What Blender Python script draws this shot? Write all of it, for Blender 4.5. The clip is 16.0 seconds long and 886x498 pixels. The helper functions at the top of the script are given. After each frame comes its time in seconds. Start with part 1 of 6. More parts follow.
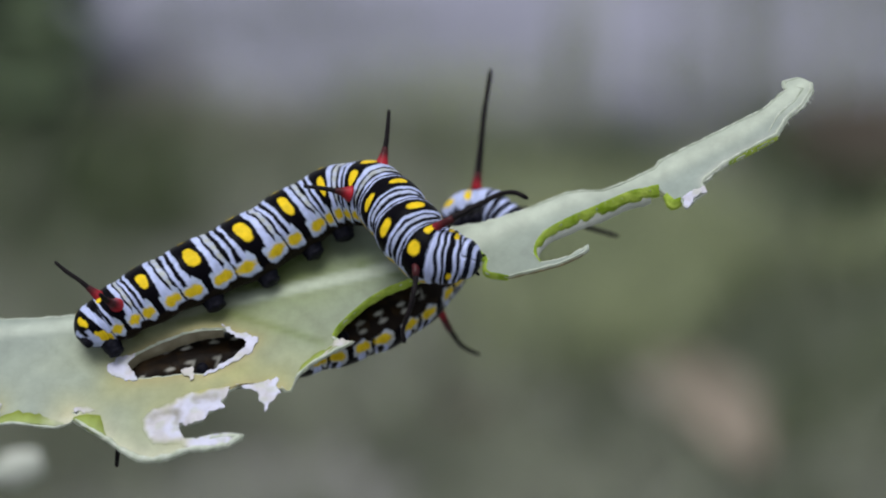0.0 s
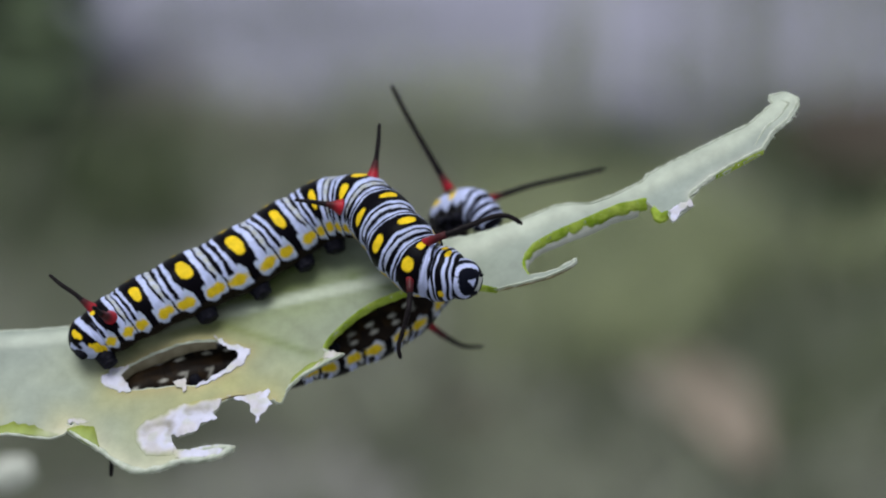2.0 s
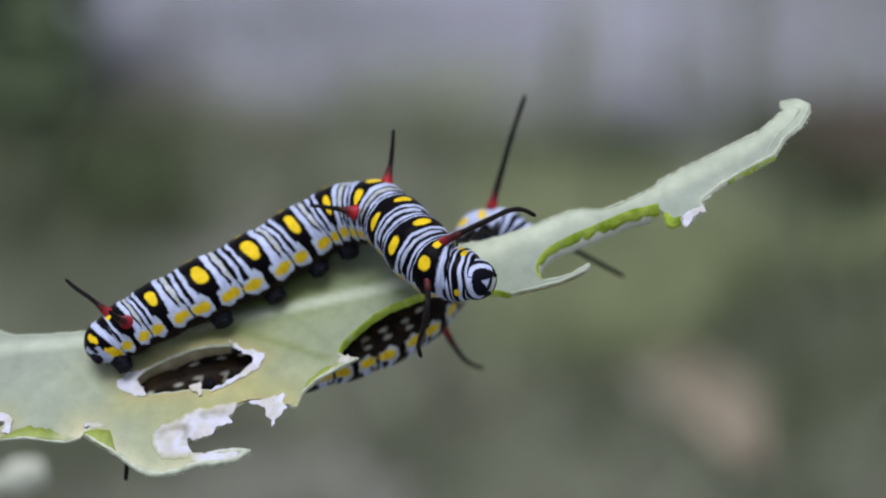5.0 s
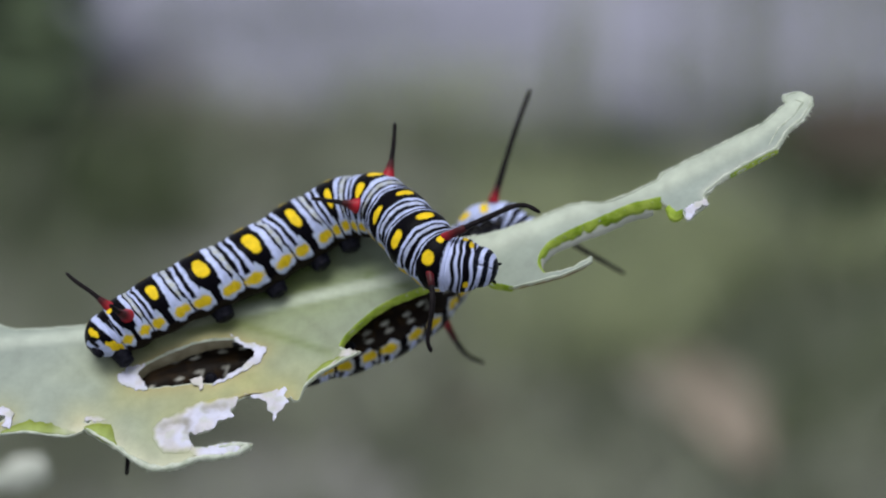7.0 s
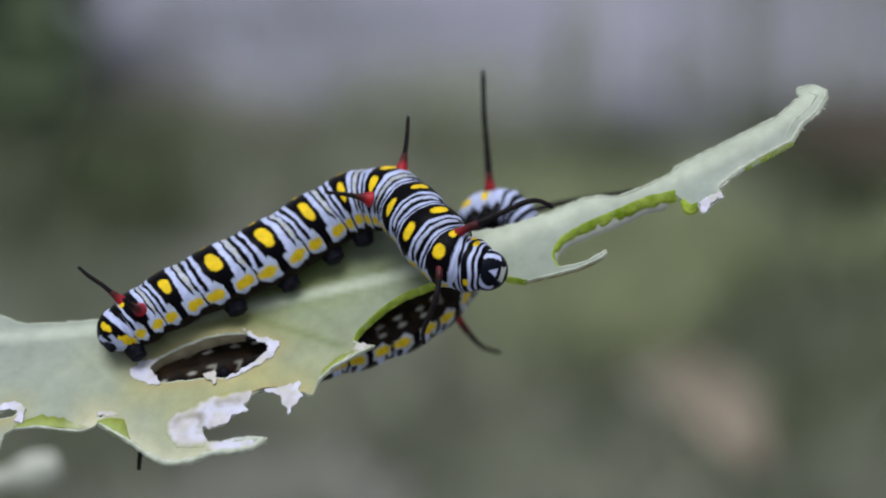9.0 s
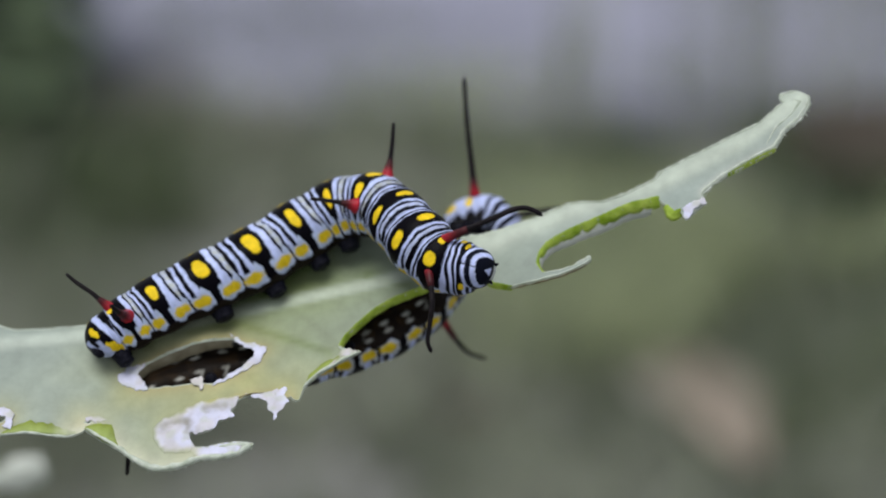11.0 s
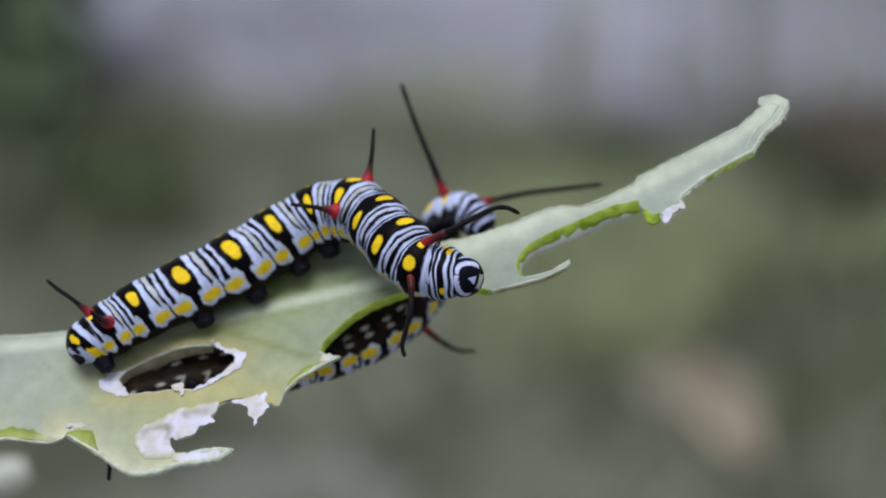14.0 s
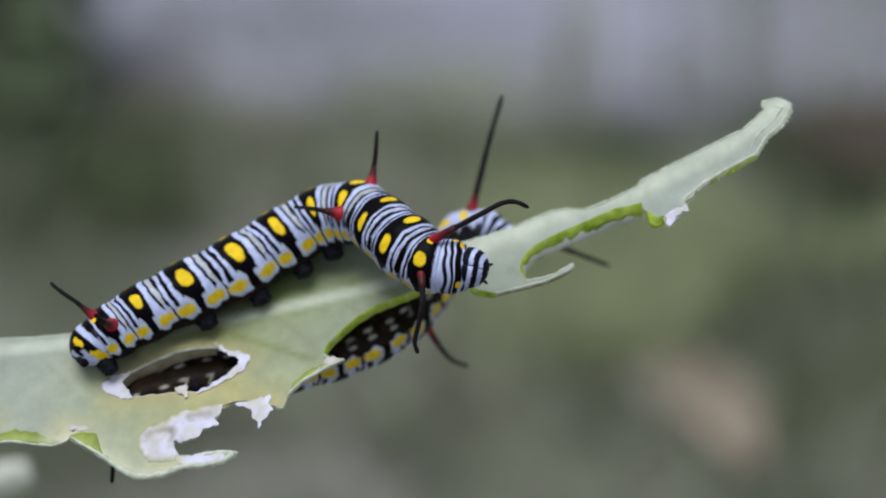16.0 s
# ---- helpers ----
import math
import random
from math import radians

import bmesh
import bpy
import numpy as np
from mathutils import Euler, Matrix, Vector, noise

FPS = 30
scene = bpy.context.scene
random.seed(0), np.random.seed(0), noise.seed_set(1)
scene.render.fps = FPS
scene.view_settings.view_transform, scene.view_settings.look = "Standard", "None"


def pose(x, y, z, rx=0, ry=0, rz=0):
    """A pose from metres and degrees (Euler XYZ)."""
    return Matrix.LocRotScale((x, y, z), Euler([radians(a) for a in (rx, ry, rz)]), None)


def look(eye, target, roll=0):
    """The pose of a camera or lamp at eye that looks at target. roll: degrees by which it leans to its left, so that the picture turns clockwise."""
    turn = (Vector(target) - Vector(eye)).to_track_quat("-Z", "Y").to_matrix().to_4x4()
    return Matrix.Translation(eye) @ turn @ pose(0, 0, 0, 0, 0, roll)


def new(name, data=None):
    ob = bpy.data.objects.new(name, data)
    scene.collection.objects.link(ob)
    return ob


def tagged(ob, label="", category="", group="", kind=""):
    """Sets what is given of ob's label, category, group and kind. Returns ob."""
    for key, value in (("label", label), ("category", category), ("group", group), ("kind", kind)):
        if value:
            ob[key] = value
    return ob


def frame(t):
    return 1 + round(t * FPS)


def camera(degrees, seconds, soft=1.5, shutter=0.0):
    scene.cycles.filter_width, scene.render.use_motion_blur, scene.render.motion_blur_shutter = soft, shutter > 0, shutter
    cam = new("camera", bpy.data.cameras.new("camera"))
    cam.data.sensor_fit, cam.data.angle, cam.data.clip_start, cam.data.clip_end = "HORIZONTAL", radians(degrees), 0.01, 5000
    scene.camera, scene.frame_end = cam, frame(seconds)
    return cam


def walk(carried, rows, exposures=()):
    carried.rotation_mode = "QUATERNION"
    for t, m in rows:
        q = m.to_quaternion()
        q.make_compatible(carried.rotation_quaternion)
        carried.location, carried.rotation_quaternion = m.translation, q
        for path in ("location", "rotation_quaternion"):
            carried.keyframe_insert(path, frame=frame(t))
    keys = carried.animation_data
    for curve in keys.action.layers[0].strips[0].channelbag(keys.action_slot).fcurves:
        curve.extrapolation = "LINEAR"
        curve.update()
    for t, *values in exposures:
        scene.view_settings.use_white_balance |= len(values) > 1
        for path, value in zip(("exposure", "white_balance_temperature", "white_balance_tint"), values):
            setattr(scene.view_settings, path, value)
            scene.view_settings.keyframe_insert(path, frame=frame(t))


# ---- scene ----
# ---- camera: stands still, a hand's width from a leaf, looking 25 degrees down ----
cam = camera(26.0, 16.0, soft=2.0)
EYE = pose(0, 0, 0.60, 65, 0, 0)
EXPOSURE = 0.50
walk(cam, [(0.0, EYE), (16.0, EYE)],
     [(t, EXPOSURE + e) for t, e in ((0.0, 0.02), (2.0, 0.04), (3.5, 0.11), (4.5, 0.11), (7.0, 0.07), (8.5, 0.02), (10.0, 0.04), (13.0, 0.08), (16.0, 0.08))])
REACH = 0.155
cam.data.dof.use_dof = True
cam.data.dof.focus_distance = REACH - 0.004
cam.data.dof.aperture_fstop = 14.0

# ---- light: open shade under a bright overcast sky ----
SUN_UP, SUN_TURN = radians(78), radians(225)
world = bpy.data.worlds.new("overcast_sky")
scene.world = world
world.use_nodes = True
sky = world.node_tree.nodes.new("ShaderNodeTexSky")
sky.sky_type, sky.sun_disc = "NISHITA", False
sky.sun_elevation, sky.sun_rotation = SUN_UP, SUN_TURN
sky.air_density, sky.dust_density, sky.ozone_density = 1.0, 3.0, 1.0
back = world.node_tree.nodes["Background"]
back.inputs["Strength"].default_value = 0.093
cloud = world.node_tree.nodes.new("ShaderNodeMix")
cloud.data_type = "RGBA"
cloud.inputs[0].default_value = 0.65
cloud.inputs[7].default_value = (3.54, 3.6, 3.66, 1)
world.node_tree.links.new(sky.outputs["Color"], cloud.inputs[6])
world.node_tree.links.new(cloud.outputs[2], back.inputs["Color"])
sun = new("sun", bpy.data.lights.new("sun", "SUN"))
sun.data.energy, sun.data.angle, sun.data.color = 1.62, radians(40), (0.97, 1.0, 1.0)
sun.matrix_world = look((-0.7, -0.55, 4.9), (0, 0.14, 0.5))

# ---- materials ----
def bump_of(nt, bsdf, scale, strength, distance=0.0001, detail=4.0):
    tex = nt.nodes.new("ShaderNodeTexNoise")
    tex.inputs["Scale"].default_value, tex.inputs["Detail"].default_value = scale, detail
    co = nt.nodes.new("ShaderNodeTexCoord")
    nt.links.new(co.outputs["Object"], tex.inputs["Vector"])
    b = nt.nodes.new("ShaderNodeBump")
    b.inputs["Strength"].default_value, b.inputs["Distance"].default_value = strength, distance
    nt.links.new(tex.outputs["Fac"], b.inputs["Height"])
    nt.links.new(b.outputs["Normal"], bsdf.inputs["Normal"])
    return tex, co


def plain(name, dark, light, scale, rough=0.6, bump=0.3, distance=0.0001, spec=0.4, see_through=0.0):
    """Two tones mixed by noise at two scales, with fine relief."""
    m = bpy.data.materials.new(name)
    m.use_nodes = True
    nt = m.node_tree
    bsdf = nt.nodes["Principled BSDF"]
    bsdf.inputs["Roughness"].default_value = rough
    bsdf.inputs["Specular IOR Level"].default_value = spec
    tex, co = bump_of(nt, bsdf, scale * 4, bump, distance)
    big = nt.nodes.new("ShaderNodeTexNoise")
    big.inputs["Scale"].default_value, big.inputs["Detail"].default_value = scale, 6.0
    nt.links.new(co.outputs["Object"], big.inputs["Vector"])
    ramp = nt.nodes.new("ShaderNodeValToRGB")
    ramp.color_ramp.elements[0].position, ramp.color_ramp.elements[1].position = 0.33, 0.67
    ramp.color_ramp.elements[0].color, ramp.color_ramp.elements[1].color = (*dark, 1), (*light, 1)
    nt.links.new(big.outputs["Fac"], ramp.inputs["Fac"])
    nt.links.new(ramp.outputs["Color"], bsdf.inputs["Base Color"])
    if see_through:
        thin = nt.nodes.new("ShaderNodeBsdfTranslucent")
        mix = nt.nodes.new("ShaderNodeMixShader")
        mix.inputs["Fac"].default_value = see_through
        nt.links.new(ramp.outputs["Color"], thin.inputs["Color"])
        nt.links.new(bsdf.outputs["BSDF"], mix.inputs[1])
        nt.links.new(thin.outputs["BSDF"], mix.inputs[2])
        nt.links.new(mix.outputs["Shader"], nt.nodes["Material Output"].inputs["Surface"])
    return m


def pigmented(name, scale, amount, rough, bump, distance, spec=0.4, see_through=0.0):
    """Base colour from the pigment of the skin, mottled by fine noise."""
    m = bpy.data.materials.new(name)
    m.use_nodes = True
    nt = m.node_tree
    bsdf = nt.nodes["Principled BSDF"]
    bsdf.inputs["Roughness"].default_value = rough
    bsdf.inputs["Specular IOR Level"].default_value = spec
    tex, co = bump_of(nt, bsdf, scale, bump, distance)
    att = nt.nodes.new("ShaderNodeAttribute")
    att.attribute_name = "pigment"
    lo = nt.nodes.new("ShaderNodeMapRange")
    lo.inputs["From Min"].default_value, lo.inputs["From Max"].default_value = 0.3, 0.7
    lo.inputs["To Min"].default_value, lo.inputs["To Max"].default_value = 1 - amount, 1 + amount
    big = nt.nodes.new("ShaderNodeTexNoise")
    big.inputs["Scale"].default_value, big.inputs["Detail"].default_value = scale * 0.3, 5.0
    nt.links.new(co.outputs["Object"], big.inputs["Vector"])
    nt.links.new(big.outputs["Fac"], lo.inputs["Value"])
    mul = nt.nodes.new("ShaderNodeVectorMath")
    mul.operation = "SCALE"
    nt.links.new(att.outputs["Color"], mul.inputs[0])
    nt.links.new(lo.outputs["Result"], mul.inputs["Scale"])
    nt.links.new(mul.outputs["Vector"], bsdf.inputs["Base Color"])
    if see_through:
        thin = nt.nodes.new("ShaderNodeBsdfTranslucent")
        mix = nt.nodes.new("ShaderNodeMixShader")
        mix.inputs["Fac"].default_value = see_through
        nt.links.new(mul.outputs["Vector"], thin.inputs["Color"])
        nt.links.new(bsdf.outputs["BSDF"], mix.inputs[1])
        nt.links.new(thin.outputs["BSDF"], mix.inputs[2])
        nt.links.new(mix.outputs["Shader"], nt.nodes["Material Output"].inputs["Surface"])
    return m


SKIN = pigmented("caterpillar_skin", 5000, 0.15, 0.36, 0.4, 0.00007, spec=0.04)
LEAF = pigmented("leaf_surface", 2600, 0.09, 0.55, 0.3, 0.00006, spec=0.30, see_through=0.22)


def net_of_veins(m, scale, depth):
    """Fine darker net over a pigmented material."""
    nt = m.node_tree
    co = next(n for n in nt.nodes if n.type == "TEX_COORD")
    mul = next(n for n in nt.nodes if n.type == "VECT_MATH")
    cells = nt.nodes.new("ShaderNodeTexVoronoi")
    cells.feature = "DISTANCE_TO_EDGE"
    cells.inputs["Scale"].default_value = scale
    nt.links.new(co.outputs["Object"], cells.inputs["Vector"])
    lo = nt.nodes.new("ShaderNodeMapRange")
    lo.inputs["From Max"].default_value = 0.16
    lo.inputs["To Min"].default_value = 1 - depth
    nt.links.new(cells.outputs["Distance"], lo.inputs["Value"])
    both = nt.nodes.new("ShaderNodeMath")
    both.operation = "MULTIPLY"
    before = mul.inputs["Scale"].links[0].from_socket
    nt.links.new(before, both.inputs[0])
    nt.links.new(lo.outputs["Result"], both.inputs[1])
    nt.links.new(both.outputs["Value"], mul.inputs["Scale"])


net_of_veins(LEAF, 1300, 0.03)
LIME = plain("cut_leaf_flesh", (0.27, 0.42, 0.022), (0.58, 0.72, 0.13), 900, 0.5, 0.45, 0.0003, spec=0.2, see_through=0.35)
SAP = pigmented("fresh_leaf_flesh", 900, 0.22, 0.5, 0.5, 0.0002, spec=0.2, see_through=0.3)
DRY = pigmented("dry_leaf_skin", 3000, 0.10, 0.6, 0.2, 0.0001, see_through=0.2)
OLIVE = plain("dried_rim", (0.18, 0.15, 0.09), (0.39, 0.35, 0.25), 500, 0.7, 0.4, 0.0002)
BLACK = plain("black_horn", (0.004, 0.003, 0.004), (0.016, 0.012, 0.014), 2500, 0.5, 0.5, 0.0001, spec=0.1)
RED = pigmented("red_horn", 4000, 0.25, 0.45, 0.4, 0.0001, spec=0.2)
LEG = plain("dark_leg", (0.003, 0.003, 0.006), (0.013, 0.013, 0.021), 2500, 0.45, 0.4, 0.0001, spec=0.07)
SOIL = plain("bare_soil", (0.12, 0.125, 0.112), (0.195, 0.192, 0.183), 7, 0.95, 0.8, 0.004)
CONCRETE = plain("grey_concrete", (0.185, 0.185, 0.232), (0.285, 0.283, 0.365), 3.2, 0.9, 0.4, 0.002)
GRASS = plain("grass_blade", (0.175, 0.20, 0.13), (0.45, 0.465, 0.37), 9, 0.6, 0.2, 0.001, see_through=0.25)
# fresh green blades, with the brightness of sunlit grass put into the tone
FRESH = plain("fresh_grass_blade", (0.28, 0.322, 0.19), (0.505, 0.545, 0.335), 10, 0.6, 0.2, 0.001, see_through=0.25)
SHRUB = plain("shrub_leaf", (0.053, 0.084, 0.041), (0.148, 0.198, 0.103), 12, 0.5, 0.2, 0.001)
# the grass again, with shade put into its colour for the dark patches
SHADE = plain("shaded_grass_blade", (0.062, 0.092, 0.042), (0.175, 0.215, 0.105), 12, 0.6, 0.2, 0.001, see_through=0.2)
WITHERED = plain("withered_grass_blade", (0.13, 0.11, 0.10), (0.27, 0.235, 0.22), 12, 0.7, 0.2, 0.001, see_through=0.2)
BEIGE = plain("pale_fallen_leaf", (0.19, 0.18, 0.155), (0.29, 0.27, 0.23), 30, 0.8, 0.4, 0.001)
TAN = plain("dry_fallen_leaf", (0.22, 0.178, 0.138), (0.32, 0.258, 0.208), 30, 0.8, 0.4, 0.001)
STONE = plain("dark_stone", (0.035, 0.028, 0.02), (0.08, 0.065, 0.05), 25, 0.9, 0.6, 0.003)
BROWN = plain("browned_rim", (0.07, 0.055, 0.025), (0.20, 0.17, 0.08), 900, 0.7, 0.4, 0.0001)
RIM = plain("cut_leaf_rim", (0.52, 0.58, 0.46), (0.74, 0.78, 0.70), 1500, 0.6, 0.4, 0.0001, see_through=0.3)
PALE = plain("pale_leaf", (0.54, 0.57, 0.50), (0.70, 0.72, 0.66), 300, 0.6, 0.2, 0.0002, see_through=0.2)

# ---- mesh helpers; shapes are given in millimetres round the leaf ----
SUBJECT = EYE @ Matrix.Translation((0, 0, -REACH))


def sheet(name, verts, faces, material, parent=None, label="", pigment=None, smooth=True, unit=0.001):
    me = bpy.data.meshes.new(name)
    me.from_pydata((np.asarray(verts, float) * unit).tolist(), [], [tuple(int(i) for i in f) for f in faces])
    if pigment is not None:
        a = me.color_attributes.new("pigment", "FLOAT_COLOR", "POINT")
        rgba = np.ones((len(verts), 4), np.float32)
        rgba[:, :3] = pigment
        a.data.foreach_set("color", rgba.ravel())
    me.polygons.foreach_set("use_smooth", [smooth] * len(me.polygons))
    me.materials.append(material)
    ob = new(name, me)
    if parent:
        ob.parent = parent
    if label:
        tagged(ob, label)
    return ob


def hub(name, label, category, group=""):
    ob = new(name)
    ob.empty_display_size = 0.005
    ob.matrix_world = SUBJECT
    return tagged(ob, label, category, group)


def spline(points, u):
    """Catmull-Rom through the rows of points, which goes on straight past both ends."""
    p = np.asarray(points, float)
    p = np.vstack([2 * p[0] - p[1], p, 2 * p[-1] - p[-2]])
    u = np.asarray(u, float)
    n = len(p) - 3
    i = np.clip(np.floor(u).astype(int), 0, n - 1)
    f = (u - i)[:, None]
    a, b, c, d = p[i], p[i + 1], p[i + 2], p[i + 3]
    mid = 0.5 * (2 * b + (c - a) * f + (2 * a - 5 * b + 4 * c - d) * f ** 2 + (3 * b - a - 3 * c + d) * f ** 3)
    low = p[1] + (p[2] - p[0]) * 0.5 * f
    high = p[-2] + (p[-1] - p[-3]) * 0.5 * (f - 1)
    return np.where(f < 0, low, np.where(f > 1, high, mid))


def unit(v):
    return v / np.maximum(np.linalg.norm(v, axis=-1, keepdims=True), 1e-9)


def tube(centres, radii, around=14, flat=1.0):
    """Verts and faces of a closed, tapered tube."""
    c, r = np.asarray(centres, float), np.asarray(radii, float)
    t = unit(np.gradient(c, axis=0))
    ref = np.array([0.13, 0.21, 0.97]) if abs(t[0] @ np.array([0.13, 0.21, 0.97])) < 0.9 else np.array([1.0, 0, 0])
    n = unit(np.cross(t, ref))
    b = np.cross(t, n)
    a = np.linspace(0, 2 * math.pi, around, endpoint=False)
    v = c[:, None] + r[:, None, None] * (np.cos(a)[None, :, None] * n[:, None] + flat * np.sin(a)[None, :, None] * b[:, None])
    v = v.reshape(-1, 3)
    k = len(c)
    faces = [(i * around + j, i * around + (j + 1) % around, (i + 1) * around + (j + 1) % around, (i + 1) * around + j)
             for i in range(k - 1) for j in range(around)]
    v = np.vstack([v, c[:1], c[-1:]])
    e = k * around
    faces += [(e, (j + 1) % around, j) for j in range(around)]
    faces += [(e + 1, (k - 1) * around + j, (k - 1) * around + (j + 1) % around) for j in range(around)]
    return v, faces


def wobble(v, size, height, seed=0.0):
    return np.array([noise.noise(Vector((p[0] / size + seed, p[1] / size, p[2] / size))) for p in v]) * height


def step(x, lo, w):
    k = np.clip((x - lo) / w + 0.5, 0, 1)
    return k * k * (3 - 2 * k)


def within(x, lo, hi, w):
    return step(x, lo, w) * (1 - step(x, hi, w))


def laid(c, colour, mask):
    """Lay a colour over c where the mask is 1."""
    return c + np.asarray(mask)[..., None] * (colour - c)


# ---- ground and far things ----
def ground_plane():
    bm = bmesh.new()
    bmesh.ops.create_grid(bm, x_segments=60, y_segments=60, size=300)
    for v in bm.verts:
        k = (abs(v.co.x) + abs(v.co.y)) / 600
        v.co.x *= 0.004 + k * k
        v.co.y *= 0.004 + k * k
        if max(abs(v.co.x), abs(v.co.y)) < 4:
            v.co.z = 0.012 * noise.noise(v.co * 3.0)
    me = bpy.data.meshes.new("ground")
    bm.to_mesh(me)
    me.materials.append(SOIL)
    tagged(new("ground", me), "bare grey-brown soil with sparse grass", "ground", kind="structure")


def path_slab():
    bm = bmesh.new()
    bmesh.ops.create_cube(bm, size=1)
    for v in bm.verts:
        v.co = Vector((v.co.x * 9.0 + 4.1, v.co.y * 1.4 + 2.24 + 0.05 * v.co.x, v.co.z * 0.08 - 0.020))
    bmesh.ops.bevel(bm, geom=bm.edges[:], offset=0.012, segments=2, affect="EDGES")
    me = bpy.data.meshes.new("path")
    bm.to_mesh(me)
    me.materials.append(CONCRETE)
    tagged(new("path", me), "pale grey concrete path behind the plant", "path", kind="structure")


def grass_field(name, count, x0, x1, y0, y1, tall, seed, material=None, bare=-0.05, fade=0.0):
    rng = np.random.default_rng(seed)
    verts, faces = [], []
    while len(faces) < count * 2:
        x, y = rng.uniform(x0, x1), rng.uniform(y0, y1)
        if fade and rng.uniform() > min((x - x0) / fade, (x1 - x) / fade, (y - y0) / fade * 2, (y1 - y) / fade * 2, 1):
            continue
        if noise.noise(Vector((x * 3.1 + 5, y * 3.1, seed))) < bare:
            continue
        h, a, lean = tall * rng.uniform(0.4, 1.0), rng.uniform(0, 6.283), rng.uniform(0.1, 0.7)
        w = rng.uniform(0.0015, 0.003)
        sx, sy, dx, dy = -math.sin(a) * w, math.cos(a) * w, math.cos(a) * lean * h, math.sin(a) * lean * h
        k = len(verts)
        verts += [(x - sx, y - sy, -0.012), (x + sx, y + sy, -0.012), (x + dx * 0.4 + sx * 0.8, y + dy * 0.4 + sy * 0.8, h * 0.6),
                  (x + dx * 0.4 - sx * 0.8, y + dy * 0.4 - sy * 0.8, h * 0.6), (x + dx, y + dy, h)]
        faces += [(k, k + 1, k + 2, k + 3), (k + 3, k + 2, k + 4)]
    tagged(sheet(name, verts, faces, material or GRASS, unit=1.0), "short green grass tufts on the soil", "grass", kind="stuff")


def grass_around():
    """Sparse grass over the rest of the ground, on this side of the path."""
    rng = np.random.default_rng(21)
    verts, faces = [], []
    while len(faces) < 36000:
        x, y = rng.uniform(-3.2, 3.2), rng.uniform(-2.6, 1.45)
        if (abs(x) < 1.1 and y > 0.45) or noise.noise(Vector((x * 2.3 + 1, y * 2.3, 21))) < 0.02 or math.hypot(x, y) < 0.06:
            continue
        h, a, lean = 0.055 * rng.uniform(0.4, 1.0), rng.uniform(0, 6.283), rng.uniform(0.1, 0.7)
        w = rng.uniform(0.002, 0.004)
        sx, sy, dx, dy = -math.sin(a) * w, math.cos(a) * w, math.cos(a) * lean * h, math.sin(a) * lean * h
        k = len(verts)
        verts += [(x - sx, y - sy, -0.012), (x + sx, y + sy, -0.012), (x + dx * 0.4 + sx * 0.8, y + dy * 0.4 + sy * 0.8, h * 0.6),
                  (x + dx * 0.4 - sx * 0.8, y + dy * 0.4 - sy * 0.8, h * 0.6), (x + dx, y + dy, h)]
        faces += [(k, k + 1, k + 2, k + 3), (k + 3, k + 2, k + 4)]
    tagged(sheet("grass", verts, faces, GRASS, unit=1.0), "short green grass tufts on the soil", "grass", kind="stuff")


def leaf_blade(length, width, fold=0.25, curl=0.2, blunt=0.8, n=9):
    """Verts and faces of a small thick leaf along +x."""
    top = []
    for i in range(n):
        u = i / (n - 1)
        half = width * math.sin(math.pi * min(1, u * 0.94 + 0.03)) ** blunt
        z = -curl * length * (u - 0.4) ** 2
        top += [(u * length, -half, z + fold * half), (u * length, 0, z), (u * length, half, z + fold * half)]
    top = np.array(top)
    low = top - np.array([0, 0, 0.012 * length])
    v = np.vstack([top, low])
    m = len(top)
    faces = []
    for i in range(n - 1):
        for j in range(2):
            a = i * 3 + j
            faces += [(a, a + 3, a + 4, a + 1), (m + a, m + a + 1, m + a + 4, m + a + 3)]
        faces += [(i * 3, m + i * 3, m + i * 3 + 3, i * 3 + 3), (i * 3 + 2, i * 3 + 5, m + i * 3 + 5, m + i * 3 + 2)]
    return v, faces


def shrub(x, y, size, count, seed):
    rng = np.random.default_rng(seed)
    top = tagged(new("shrub"), "low dark-green leafy shrub growing from the soil", "shrub", group="shrubs beside the path")
    top.location = (x, y, 0)
    for k in range(5):
        a = k * 1.26 + rng.uniform(0, 0.8)
        end = np.array([math.cos(a) * size * 0.5, math.sin(a) * size * 0.5, size * rng.uniform(0.7, 1.0)])
        c = np.array([end * u + np.array([0, 0, 0.1 * size * math.sin(u * 3)]) for u in np.linspace(0, 1, 7)])
        c[:, 2] -= 0.01
        v, f = tube(c, np.linspace(0.005, 0.0015, 7), 7)
        sheet("stem", v, f, STONE, top, unit=1.0)
    bv, bf = leaf_blade(size * 0.22, size * 0.06)
    verts, faces = [], []
    for _ in range(count):
        d = rng.normal(size=3)
        d /= np.linalg.norm(d)
        pos = d * size * np.array([0.62, 0.55, 0.5]) * rng.uniform(0.45, 1.05) + np.array([0, 0, size * 0.62])
        if pos[2] < 0.01:
            continue
        e = Euler((rng.uniform(-0.8, 0.8), rng.uniform(-0.7, 0.7), math.atan2(d[1], d[0]) + rng.uniform(-0.8, 0.8))).to_matrix()
        k = len(verts)
        verts += (bv @ np.array(e).T + pos).tolist()
        faces += [tuple(i + k for i in f) for f in bf]
    tagged(sheet("crown", verts, faces, SHRUB, top, unit=1.0), kind="stuff")


